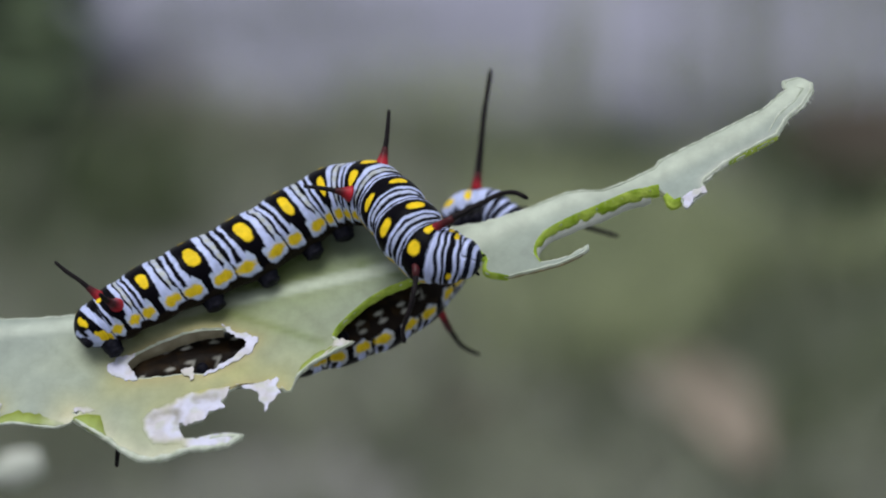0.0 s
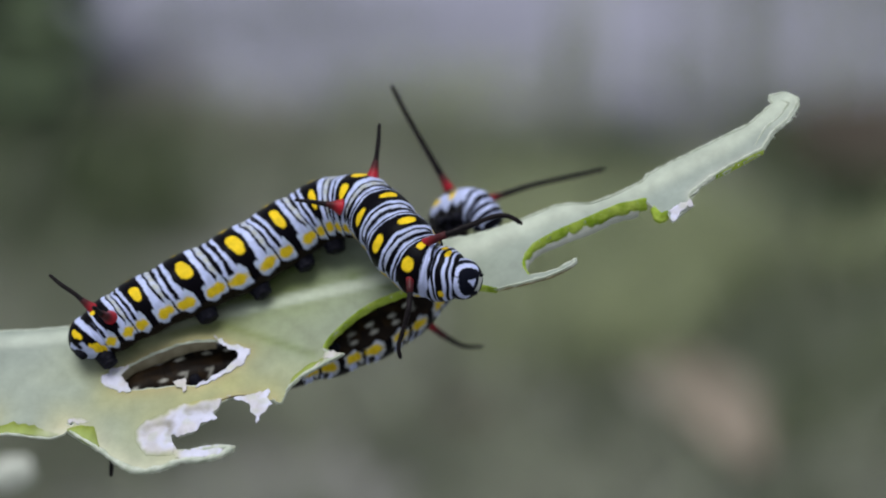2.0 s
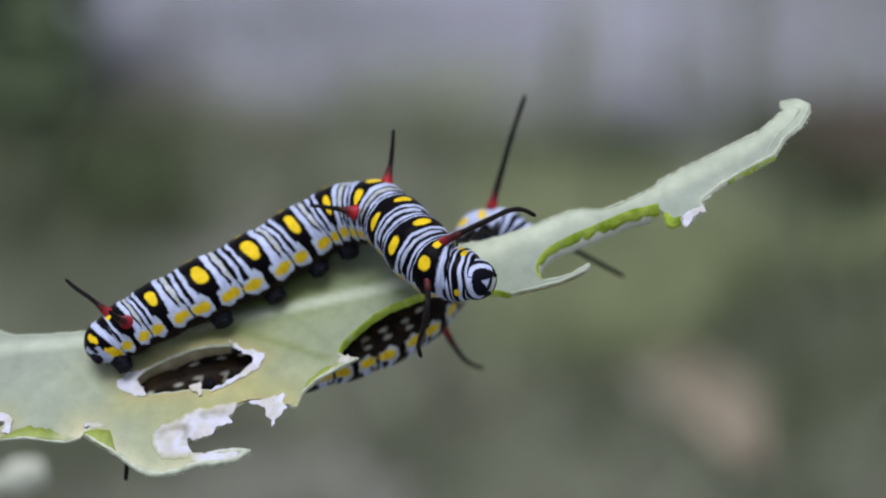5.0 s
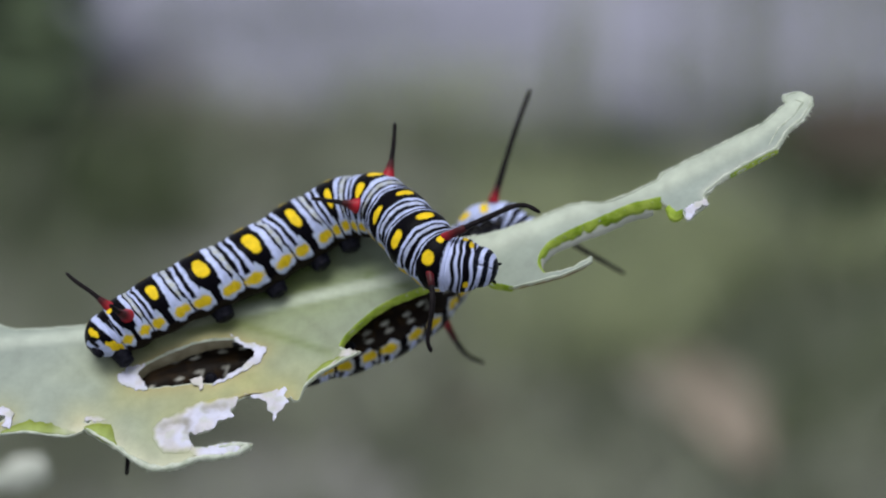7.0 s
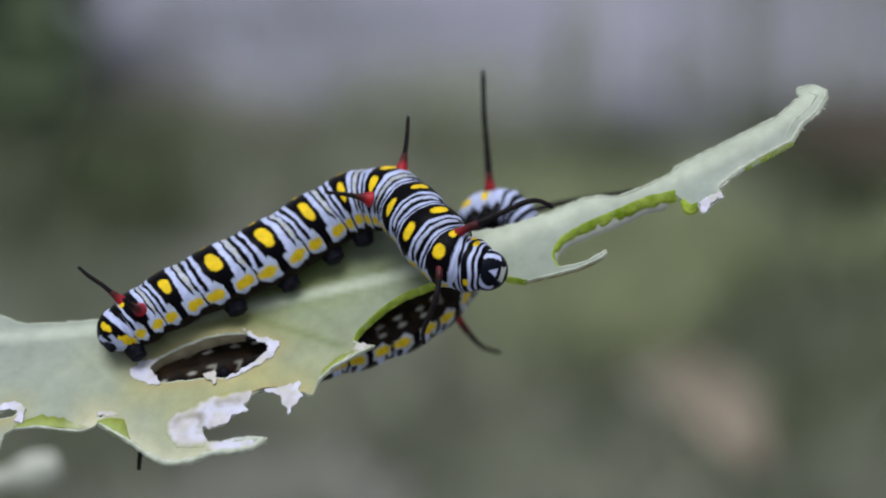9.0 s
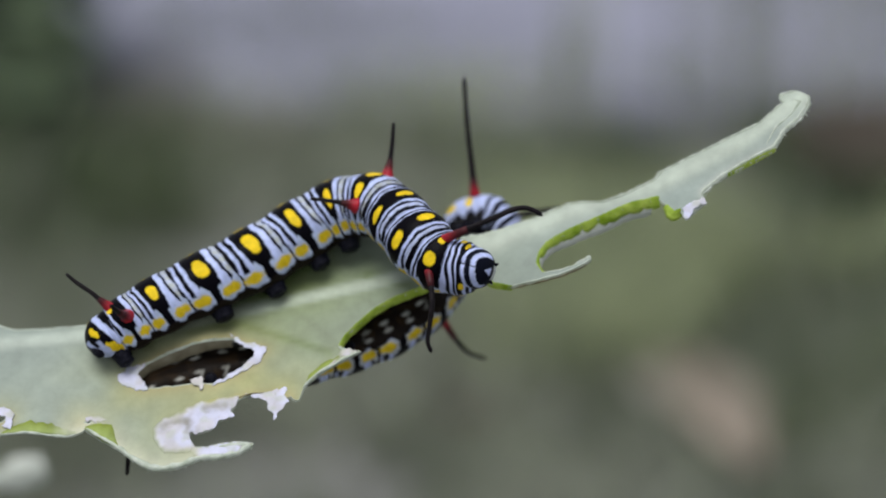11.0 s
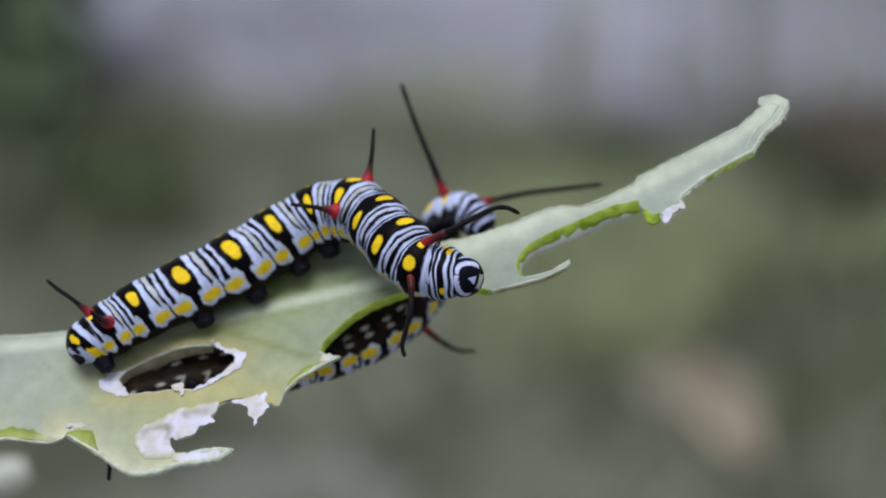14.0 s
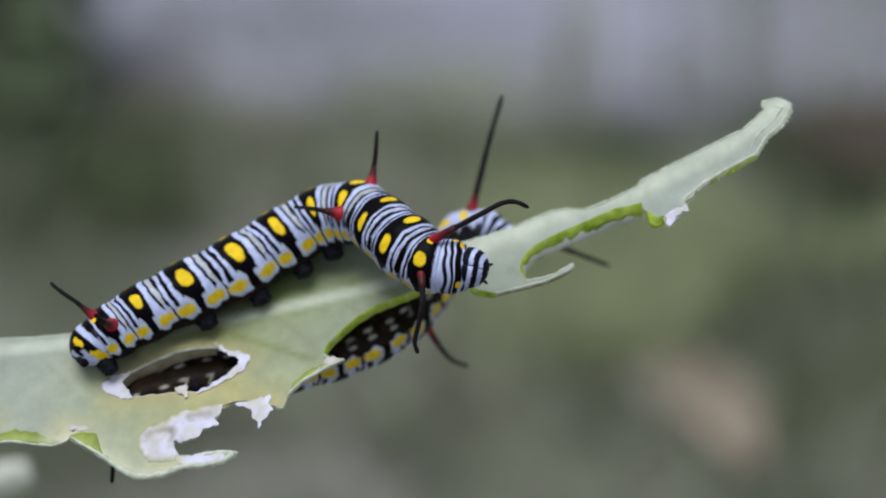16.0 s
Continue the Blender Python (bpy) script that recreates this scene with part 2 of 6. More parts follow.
def fallen_leaf(x, y, length, turn, material, label, wide=0.18):
    top = tagged(new("fallen_leaf"), label, "leaf", group="fallen leaves")
    top.matrix_world = pose(x, y, 0.024 if wide < 0.2 else 0.014, 4, -3, turn)
    v, f = leaf_blade(length, length * wide, 0.12, 0.12)
    v[:, 2] += wobble(v * 1000, 30, 0.004)
    sheet("blade", v, f, material, top, unit=1.0)
    u = np.linspace(-0.18, 0.95, 14)
    c = np.column_stack([u * length, 0 * u, -0.12 * length * (np.clip(u, 0, 1) - 0.4) ** 2 + 0.0015])
    v, f = tube(c, np.linspace(0.0022, 0.0007, 14), 7)
    sheet("midrib", v, f, STONE, top, "brown midrib and stalk", unit=1.0)
    return top


def stone(x, y, size, seed):
    bm = bmesh.new()
    bmesh.ops.create_icosphere(bm, subdivisions=3, radius=size)
    for v in bm.verts:
        v.co *= 1 + 0.35 * noise.noise(v.co / size * 1.3 + Vector((seed, 0, 0)))
        v.co.z *= 0.6
    me = bpy.data.meshes.new("stone")
    bm.to_mesh(me)
    me.materials.append(STONE)
    for p in me.polygons:
        p.use_smooth = True
    ob = new("stone", me)
    ob.location = (x, y, size * 0.35)
    return tagged(ob, "dark brown rough stone lying on the soil", "stone", group="stones on the soil")


ground_plane()
path_slab()
grass_field("grass", 16000, -1.1, 1.1, 0.45, 1.50, 0.05, 3, bare=-0.08)
grass_field("grass_tuft", 2800, -0.80, 0.16, 1.26, 1.57, 0.05, 4, bare=-0.6, fade=0.2)
grass_field("grass_tuft", 1000, -0.45, 0.15, 0.80, 1.15, 0.04, 8, GRASS, -0.4, 0.12)
grass_field("grass_tuft", 1500, -0.45, 0.50, 1.20, 1.52, 0.045, 11, FRESH, 0.2, 0.1)
grass_field("grass_tuft", 420, -0.10, 0.24, 1.46, 1.64, 0.045, 12, FRESH, -0.3, 0.12)
# extra blades over the path's right end stand in for shade on it
grass_field("grass_tuft", 2200, 0.22, 0.95, 1.46, 2.25, 0.05, 13, GRASS, -0.3, 0.2)
grass_field("grass_tuft", 1300, -0.7, 0.7, 1.44, 1.66, 0.045, 14, GRASS, -0.2, 0.2)
grass_field("grass_tuft", 5000, 0.0, 0.36, 1.06, 1.36, 0.05, 6, FRESH, 0.0, 0.1)
grass_around()
# tufts in the shaded grass colour, added where the background is darker
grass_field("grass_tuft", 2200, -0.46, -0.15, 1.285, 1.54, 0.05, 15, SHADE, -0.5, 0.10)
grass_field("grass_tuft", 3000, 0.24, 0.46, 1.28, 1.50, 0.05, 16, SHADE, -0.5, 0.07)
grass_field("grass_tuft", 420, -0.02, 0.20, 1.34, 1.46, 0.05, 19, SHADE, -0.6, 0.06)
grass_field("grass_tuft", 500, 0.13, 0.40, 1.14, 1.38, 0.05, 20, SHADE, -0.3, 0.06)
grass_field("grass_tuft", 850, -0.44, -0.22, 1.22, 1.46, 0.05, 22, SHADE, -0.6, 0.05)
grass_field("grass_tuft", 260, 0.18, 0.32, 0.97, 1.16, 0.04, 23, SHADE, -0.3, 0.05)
grass_field("grass_tuft", 420, -0.34, -0.10, 1.42, 1.64, 0.05, 24, WITHERED, -0.6, 0.08)
# dark blades added on the concrete in place of a darker stain
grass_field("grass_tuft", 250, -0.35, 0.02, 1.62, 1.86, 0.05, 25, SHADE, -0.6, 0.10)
grass_field("tall_grass", 34, 0.16, 0.33, 1.42, 1.60, 0.30, 17, GRASS, -0.9, 0.03)
grass_field("tall_grass", 16, 0.04, 0.15, 1.44, 1.58, 0.26, 18, GRASS, -0.9, 0.03)
shrub(-0.42, 1.62, 0.20, 420, 5)
shrub(-0.37, 1.47, 0.11, 200, 7)
shrub(-0.62, 1.45, 0.14, 260, 6)
shrub(0.72, 1.25, 0.14, 260, 8)
fallen_leaf(0.143, 1.088, 0.150, -76, TAN, "dry tan fallen leaf lying on the soil", 0.17)
fallen_leaf(0.108, 1.118, 0.120, -64, BEIGE, "pale grey-beige fallen leaf lying on the soil", 0.22)
stone(0.335, 1.41, 0.070, 1.0)
stone(0.40, 1.37, 0.05, 4.0)
stone(0.02, 1.02, 0.022, 7.0)

# ---- the chewed leaf ----
MIDRIB_X = [-76.9, -50.4, -35.8, -29.9, -20.7, -13.0, -4.3, 4.4, 9.9, 17.2, 23.6, 28.1, 30.9]
MIDRIB_Y = [-10.0, -7.3, -6.7, -6.1, -4.95, -3.35, -1.5, 1.7, 3.9, 6.2, 9.4, 12.6, 14.7]
FAR_EDGE = [(-71.04, -9.10), (-68.31, -7.55), (-62.18, -5.97), (-55.70, -5.32), (-50.99, -5.13), (-44.48, -5.03), (-40.39, -4.58), (-38.23, -4.89),
    (-35.97, -5.74), (-33.18, -5.64), (-29.95, -5.40), (-26.75, -4.90), (-22.36, -2.73), (-17.86, -0.65), (-13.30, 1.69), (-9.14, 3.72), (-5.83, 4.19),
    (-2.98, 2.93), (0.28, 1.65), (3.48, 2.20), (6.68, 3.20), (9.89, 4.53), (11.25, 4.71), (12.68, 4.70), (14.42, 5.29), (17.20, 6.59), (17.52, 7.15), (20.50, 8.63)]
TIP_EDGE = [(23.72, 10.22), (25.80, 11.25), (27.40, 12.62), (27.88, 12.98), (27.60, 13.18), (27.72, 13.66), (28.79, 13.89), (29.69, 13.34),
    (29.71, 12.66), (28.76, 11.35), (27.47, 10.30), (26.64, 8.95), (25.06, 8.16), (22.83, 6.90), (21.54, 5.99), (20.69, 5.26), (20.82, 4.52),
    (20.04, 3.98), (19.20, 3.22), (18.90, 4.00), (18.31, 3.68), (17.83, 4.42), (17.32, 4.99)]
NOTCH_EDGE = [(16.60, 4.85), (14.80, 4.45), (12.69, 3.49), (10.32, 2.54), (8.18, 1.40), (7.34, 0.41), (7.22, -0.40), (7.68, -1.03), (8.95, -0.89),
    (10.16, -0.49), (11.43, 0.31), (11.45, 0.00), (10.77, -0.49), (8.94, -1.24), (6.95, -1.74), (5.17, -2.18), (3.50, -1.88), (3.32, -1.48),
    (3.61, -0.77), (2.81, -0.14)]
BITE_EDGE = [(1.40, -0.95), (-0.63, -1.67), (-2.80, -2.53), (-4.25, -3.07), (-5.81, -3.92), (-7.35, -5.15), (-8.30, -6.11), (-8.71, -6.89),
    (-8.16, -7.23), (-7.08, -7.35), (-8.13, -7.82), (-9.35, -8.51), (-10.52, -9.11), (-11.48, -10.12), (-11.78, -10.95)]
TORN_EDGE = [(-12.54, -10.79), (-13.75, -10.64), (-15.10, -10.58), (-16.20, -10.76), (-16.67, -11.01), (-16.90, -11.39), (-17.18, -11.80),
    (-16.92, -12.16), (-17.53, -12.25), (-18.33, -12.71), (-18.64, -13.16), (-19.37, -13.42), (-20.47, -13.52), (-20.42, -13.96), (-19.95, -14.51),
    (-18.89, -14.53), (-17.94, -14.32), (-16.73, -14.10), (-15.23, -14.15), (-15.30, -14.35), (-16.29, -14.96), (-17.75, -15.26), (-19.50, -15.38),
    (-20.76, -15.91), (-22.04, -16.12), (-23.31, -16.06), (-24.58, -15.48)]
NEAR_EDGE = [(-25.94, -14.62), (-27.27, -14.03), (-28.73, -13.27), (-29.39, -13.60), (-29.99, -13.81), (-31.71, -13.67), (-33.54, -13.48),
    (-35.30, -13.66), (-36.02, -14.07), (-36.23, -15.20), (-37.99, -15.60), (-42.91, -15.22), (-48.08, -15.63), (-54.64, -14.67), (-61.57, -13.08),
    (-67.92, -11.02), (-70.84, -9.62)]
HOLE_EDGE = [(-17.54, -6.27), (-16.11, -6.78), (-14.75, -7.20), (-15.32, -8.06), (-16.95, -9.09), (-18.77, -9.87), (-20.14, -9.80),
    (-21.65, -10.03), (-23.17, -10.16), (-24.33, -10.26), (-25.37, -9.93), (-25.14, -8.99), (-24.59, -8.39), (-23.23, -7.61), (-20.95, -6.73),
    (-19.24, -6.32)]
SIDE_HOLE = [(-37.20, -12.68), (-35.70, -12.18), (-35.01, -12.42), (-35.39, -12.80), (-36.77, -13.05)]
SKIN_LOW = [(-23.27, -13.14), (-22.64, -12.48), (-21.33, -11.90), (-20.06, -11.30), (-18.30, -10.87), (-16.61, -10.72), (-16.62, -11.05),
    (-16.81, -11.43), (-17.09, -11.80), (-16.82, -12.24), (-17.52, -12.38), (-18.19, -12.79), (-18.54, -13.24), (-19.35, -13.54), (-20.28, -13.59),
    (-20.24, -13.96), (-19.87, -14.47), (-20.09, -14.87), (-21.22, -14.97), (-22.28, -14.90), (-23.09, -14.11)]
SKIN_MID = [(-16.18, -10.55), (-14.74, -10.53), (-14.04, -10.36), (-12.86, -10.09), (-12.91, -10.55), (-12.61, -11.08), (-13.18, -11.78),
    (-13.65, -12.56), (-13.82, -12.00), (-14.07, -11.72), (-14.42, -11.19), (-15.03, -10.91), (-15.62, -10.75)]
SKIN_HOLE_A = [(-26.64, -9.34), (-25.91, -8.74), (-24.41, -8.35), (-24.70, -8.90), (-25.01, -9.33), (-24.40, -9.75), (-24.00, -10.34),
    (-25.33, -10.26), (-26.24, -9.93)]
SKIN_HOLE_B = [(-17.70, -6.09), (-16.36, -6.61), (-14.59, -7.02), (-15.04, -8.06), (-16.58, -9.09), (-18.54, -9.87), (-18.84, -10.04),
    (-18.52, -9.62), (-16.88, -8.84), (-15.69, -7.89), (-15.56, -7.38), (-16.56, -6.95)]
SKIN_TAG = [(-20.72, -9.56), (-19.73, -9.38), (-19.45, -9.88), (-19.71, -10.39), (-20.11, -10.06)]
SLIT = [(-28.92, -12.76), (-28.55, -12.60), (-28.12, -12.70), (-28.45, -12.88)]
SKIN_SLIT = [(-28.75, -12.62), (-28.35, -12.32), (-27.75, -12.25), (-26.95, -12.55), (-27.55, -12.72), (-28.10, -12.66), (-28.45, -12.58)]
SKIN_SIDE = [(-37.50, -12.52), (-36.57, -11.85), (-35.24, -11.76), (-34.52, -12.17), (-34.65, -13.32), (-35.33, -13.08), (-35.10, -12.42),
    (-35.77, -12.26), (-36.88, -12.51)]
SKIN_FLAP = [(18.94, 3.99), (19.86, 4.63), (20.73, 4.80), (20.82, 4.48), (20.04, 3.94), (19.20, 3.17)]
VEINS = [(-14.23, -2.25, -17.57, -5.04), (-17.57, -5.04, -9.50, -7.33), (-17.57, -5.04, -21.05, -5.94), (-22.19, -4.08, -24.57, -7.18),
    (-10.36, 0.05, -14.23, -2.25), (-6.58, -1.33, -2.90, -2.22)]
SKIN_CORNER = [(-6.95, -7.33), (-7.75, -7.20), (-8.40, -7.14), (-8.95, -7.62), (-9.7, -8.25), (-9.3, -8.3), (-8.3, -7.72)]
# brownish fold lines in the dry skin, with the folds' shading in their colour
FOLD_SHADING = [(-22.5, -13.0, -21.3, -12.6), (-21.3, -12.6, -20.6, -12.75), (-20.6, -12.75, -20.5, -13.3), (-19.3, -11.6, -17.6, -11.5)]
SKIN_TONGUE = [(-20.13, -14.51), (-19.41, -14.58), (-18.63, -14.49), (-17.76, -14.35), (-16.72, -14.14), (-15.31, -14.19), (-16.15, -14.64),
    (-17.43, -15.02), (-18.86, -15.21), (-19.88, -15.11)]
FRONT_KNOTS = [
    (-28.06, -6.41, 2.80, 1.83, (-0.45, 0.8, 0.5)),
    (-25.95, -5.03, 2.50, 2.24, (-0.3, 0.85, 0.45)),
    (-23.52, -3.60, 2.00, 2.42, (-0.2, 0.9, 0.42)),
    (-19.84, -1.77, 1.20, 2.56, (-0.2, 0.9, 0.42)),
    (-15.82, 0.18, 0.20, 2.69, (-0.2, 0.9, 0.42)),
    (-12.30, 2.34, -0.80, 2.67, (-0.25, 0.9, 0.42)),
    (-8.92, 4.20, -1.00, 2.62, (-0.1, 0.9, 0.5)),
    (-5.90, 4.55, 0.50, 2.62, (0, 0.75, 0.75)),
    (-4.04, 3.28, 2.60, 2.51, (-0.1, 0.4, 0.95)),
    (-2.61, 1.42, 4.60, 2.65, (-0.22, 0.4, 0.95)),
    (-1.05, -0.18, 6.00, 2.46, (-0.08, 0.35, 0.95)),
    (0.57, -0.61, 6.40, 2.10, (0.1, 0.5, 0.9)),
    (1.84, -0.83, 6.40, 1.87, (0.2, 0.6, 0.9)),
]
REAR_KNOTS = [
    (-28.56, -12.57, 2.00, 1.55, (0, -0.55, -1)),
    (-26.26, -11.75, 1.00, 1.92, (0, -0.55, -1)),
    (-23.80, -10.53, 0.20, 2.19, (0, -0.72, -1)),
    (-19.91, -9.59, -0.80, 2.37, (0, -0.72, -1)),
    (-15.84, -8.80, -1.40, 2.46, (0, -0.70, -1)),
    (-11.97, -7.95, -2.00, 2.56, (0, -0.72, -1)),
    (-8.44, -7.05, -2.40, 2.56, (0.1, -0.72, -1)),
    (-5.02, -5.82, -3.00, 2.46, (0.25, -0.75, -1)),
    (-2.16, -4.18, -4.40, 2.24, (0.3, -0.50, -1.0)),
    (-0.10, -1.86, -6.80, 2.10, (0.3, -0.05, -0.95)),
    (0.92, 0.85, -8.40, 2.00, (0.1, 0.6, -0.6)),
    (1.95, 3.02, -8.00, 1.92, (-0.3, 0.9, 0.2)),
    (3.92, 3.36, -7.20, 1.78, (0.1, 0.9, 0.3)),
    (5.22, 2.78, -6.60, 1.45, (0.3, 0.8, 0.3)),
]


def leaf_depth(x, y):
    """How far the blade stands towards the viewer: it slopes down from the midrib on both sides."""
    away = np.interp(x, MIDRIB_X, MIDRIB_Y) - y
    bulge = 0.55 * np.exp(-((x + 20) / 5.0) ** 2 - ((y + 0.12 * (x + 20) + 6.3) / 0.8) ** 2)
    return bulge + 0.84 * away + 0.30 * np.exp(-(away / 0.55) ** 2) + 0.10 * np.sin(x * 0.55) * np.sin(y * 0.7 + 1)


LEAF_UP = np.array([0.0, 0.643, 0.766])


def on_leaf(xy, lift=0.0):
    xy = np.asarray(xy, float)
    bend = 3.0 * step(xy[:, 0], 18, 20)  # the tip curves towards the viewer
    return np.column_stack([xy * (1 - bend / 155)[:, None], leaf_depth(xy[:, 0], xy[:, 1]) + bend]) + lift * LEAF_UP


def ragged(points, step, rough, seed, closed=True):
    """The outline with steps of about that length, made uneven."""
    out = []
    n = len(points)
    for i in range(n if closed else n - 1):
        a, b = np.array(points[i], float), np.array(points[(i + 1) % n], float)
        d = b - a
        k = max(1, int(np.linalg.norm(d) / step))
        side = np.array([-d[1], d[0]]) / max(np.linalg.norm(d), 1e-9)
        for j in range(k):
            p = a + d * j / k
            w = rough * (noise.noise(Vector((*(p * 2.2), seed))) + 0.6 * noise.noise(Vector((*(p * 6.0), seed))))
            out.append(p + side * w)
    if not closed:
        out.append(np.array(points[-1], float))
    return np.array(out)


def inside(p, poly):
    x, y = p[:, 0][:, None], p[:, 1][:, None]
    x0, y0 = poly[:, 0][None], poly[:, 1][None]
    x1, y1 = np.roll(poly[:, 0], -1)[None], np.roll(poly[:, 1], -1)[None]
    cross = ((y0 > y) != (y1 > y)) & (x < (x1 - x0) * (y - y0) / np.where(y1 == y0, 1e-9, y1 - y0) + x0)
    return cross.sum(1) % 2 == 1


def fill(outer, holes, step):
    """Triangles over an outline with holes: points, faces, and the rim edges."""
    from mathutils.geometry import delaunay_2d_cdt
    lo, hi = outer.min(0), outer.max(0)
    gx, gy = np.meshgrid(np.arange(lo[0], hi[0], step), np.arange(lo[1], hi[1], step))
    gx = gx + (np.arange(gx.shape[0]) % 2)[:, None] * step / 2
    g = np.column_stack([gx.ravel(), gy.ravel()])
    keep = inside(g, outer)
    for h in holes:
        keep &= ~inside(g, h)
    verts, edges = [], []
    for loop in (outer, *holes):
        k = len(verts)
        verts += loop.tolist()
        edges += [(k + i, k + (i + 1) % len(loop)) for i in range(len(loop))]
    verts += g[keep].tolist()
    v, e, f, *rest = delaunay_2d_cdt([Vector(p) for p in verts], edges, [], 0, 1e-5)
    v = np.array([tuple(p) for p in v])
    f = np.array([tuple(t) for t in f if len(t) == 3])
    mid = v[f].mean(1)
    good = inside(mid, outer)
    for h in holes:
        good &= ~inside(mid, h)
    f = f[good]
    a = v[f]
    turn = np.cross(a[:, 1] - a[:, 0], a[:, 2] - a[:, 0])
    f[turn < 0] = f[turn < 0][:, ::-1]
    seen = {}
    for t in f:
        for i in range(3):
            k = (int(t[i]), int(t[(i + 1) % 3]))
            seen[k] = 1
    rim = [k for k in seen if (k[1], k[0]) not in seen]
    return v, f, rim


DRIED = ragged(TORN_EDGE[:13], 0.3, 0.05, 1.0, closed=False)
BLEACHED = np.vstack([ragged(TORN_EDGE[16:], 0.3, 0.05, 1.0, closed=False), ragged(NEAR_EDGE[:5], 0.3, 0.05, 1.0, closed=False), ragged(TIP_EDGE[6:17], 0.3, 0.05, 1.0, closed=False)])
DRIED = np.vstack([DRIED, ragged(HOLE_EDGE, 0.3, 0.05, 1.0), ragged(SIDE_HOLE, 0.3, 0.05, 1.0), [(-28.9, -13.15), (-29.1, -13.0)]])


LEAF_LOOPS = np.vstack([ragged(FAR_EDGE + TIP_EDGE + NOTCH_EDGE + BITE_EDGE + TORN_EDGE + NEAR_EDGE, 0.2, 0.10, 2.0), ragged(HOLE_EDGE, 0.2, 0.10, 4.0), ragged(SIDE_HOLE, 0.2, 0.05, 5.0), ragged(SLIT, 0.12, 0.02, 6.0)])


def leaf_pigment(v):
    x, y = v[:, 0], v[:, 1]
    away = np.interp(x, MIDRIB_X, MIDRIB_Y) - y
    green, cool, yellow, pale = np.array([0.325, 0.375, 0.292]), np.array([0.365, 0.42, 0.378]), np.array([0.47, 0.468, 0.215]), np.array([0.68, 0.74, 0.64])
    c = green + np.clip((x + 2) / 14, 0, 1)[:, None] * (cool - green)
    c = c + np.clip((-24 - x) / 8, 0, 1)[:, None] * (cool - c) * 0.8
    near = np.exp(-(((x + 18) / 10) ** 2 + ((y + 10.5) / 4.0) ** 2))
    c = c + (near * (0.75 + wobble(v, 2.5, 0.5, 3)))[:, None] * (yellow - c)
    # olive under the arched body: leaf tone deepened to take in its shade
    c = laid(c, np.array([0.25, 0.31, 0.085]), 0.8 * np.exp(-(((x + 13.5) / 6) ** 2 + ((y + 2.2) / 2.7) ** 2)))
    rib = np.exp(-(away / 0.52) ** 4) * (0.95 + wobble(v, 3, 0.3, 9))
    # side veins leave the midrib at a slant
    for x0 in (-33, -26, -19.5, -13.5, -8):
        d = (x - x0) - away * 1.1
        vein = np.exp(-(d / 0.25) ** 2) * np.clip(away / 1.5, 0, 1) * np.clip((9 - away) / 8, 0, 1)
        c = c * (1 - 0.13 * vein[:, None])
    for k, (x0, y0, x1, y1) in enumerate(VEINS):
        d = np.array([x1 - x0, y1 - y0])
        u = np.clip(((x - x0) * d[0] + (y - y0) * d[1]) / (d @ d), 0, 1)
        far = np.hypot(x - x0 - u * d[0], y - y0 - u * d[1]) + wobble(v, 1.0, 0.06, k)
        c = laid(c, np.array([0.14, 0.21, 0.05]), 0.9 * np.exp(-(far / 0.27) ** 2) * (1 - 0.5 * u))
        c = laid(c, np.array([0.27, 0.33, 0.14]), 0.45 * np.exp(-(far / 1.5) ** 2) * (1 - 0.6 * u))
    c = c + (0.62 * np.clip(rib, 0, 1))[:, None] * (pale - c)
    # straw-coloured where the edge has dried, bleached along the far edge
    dry = np.min(np.hypot(x[:, None] - DRIED[None, :, 0], y[:, None] - DRIED[None, :, 1]), axis=1)
    c = laid(c, np.array([0.52, 0.42, 0.24]), 0.75 * np.exp(-(dry / 0.45) ** 2))
    c = laid(c, np.array([0.45, 0.43, 0.19]), 0.45 * np.exp(-(dry / 1.5) ** 2))
    torn = np.min(np.hypot(x[:, None] - BLEACHED[None, :, 0], y[:, None] - BLEACHED[None, :, 1]), axis=1)
    c = laid(c, np.array([0.62, 0.63, 0.56]), 0.85 * np.exp(-(torn / 0.5) ** 2))
    c = laid(c, np.array([0.65, 0.635, 0.44]), 0.55 * np.exp(-(torn / 1.4) ** 2) * (1 - step(x, -12, 2.0)))
    c = laid(c, np.array([0.55, 0.60, 0.50]), 0.7 * step(x, 1.0, 3.0) * (1 - step(away, 0.9, 1.4)))
    return c * (1 + wobble(v, 1.2, 0.06, 1) + wobble(v, 5, 0.12, 5))[:, None]


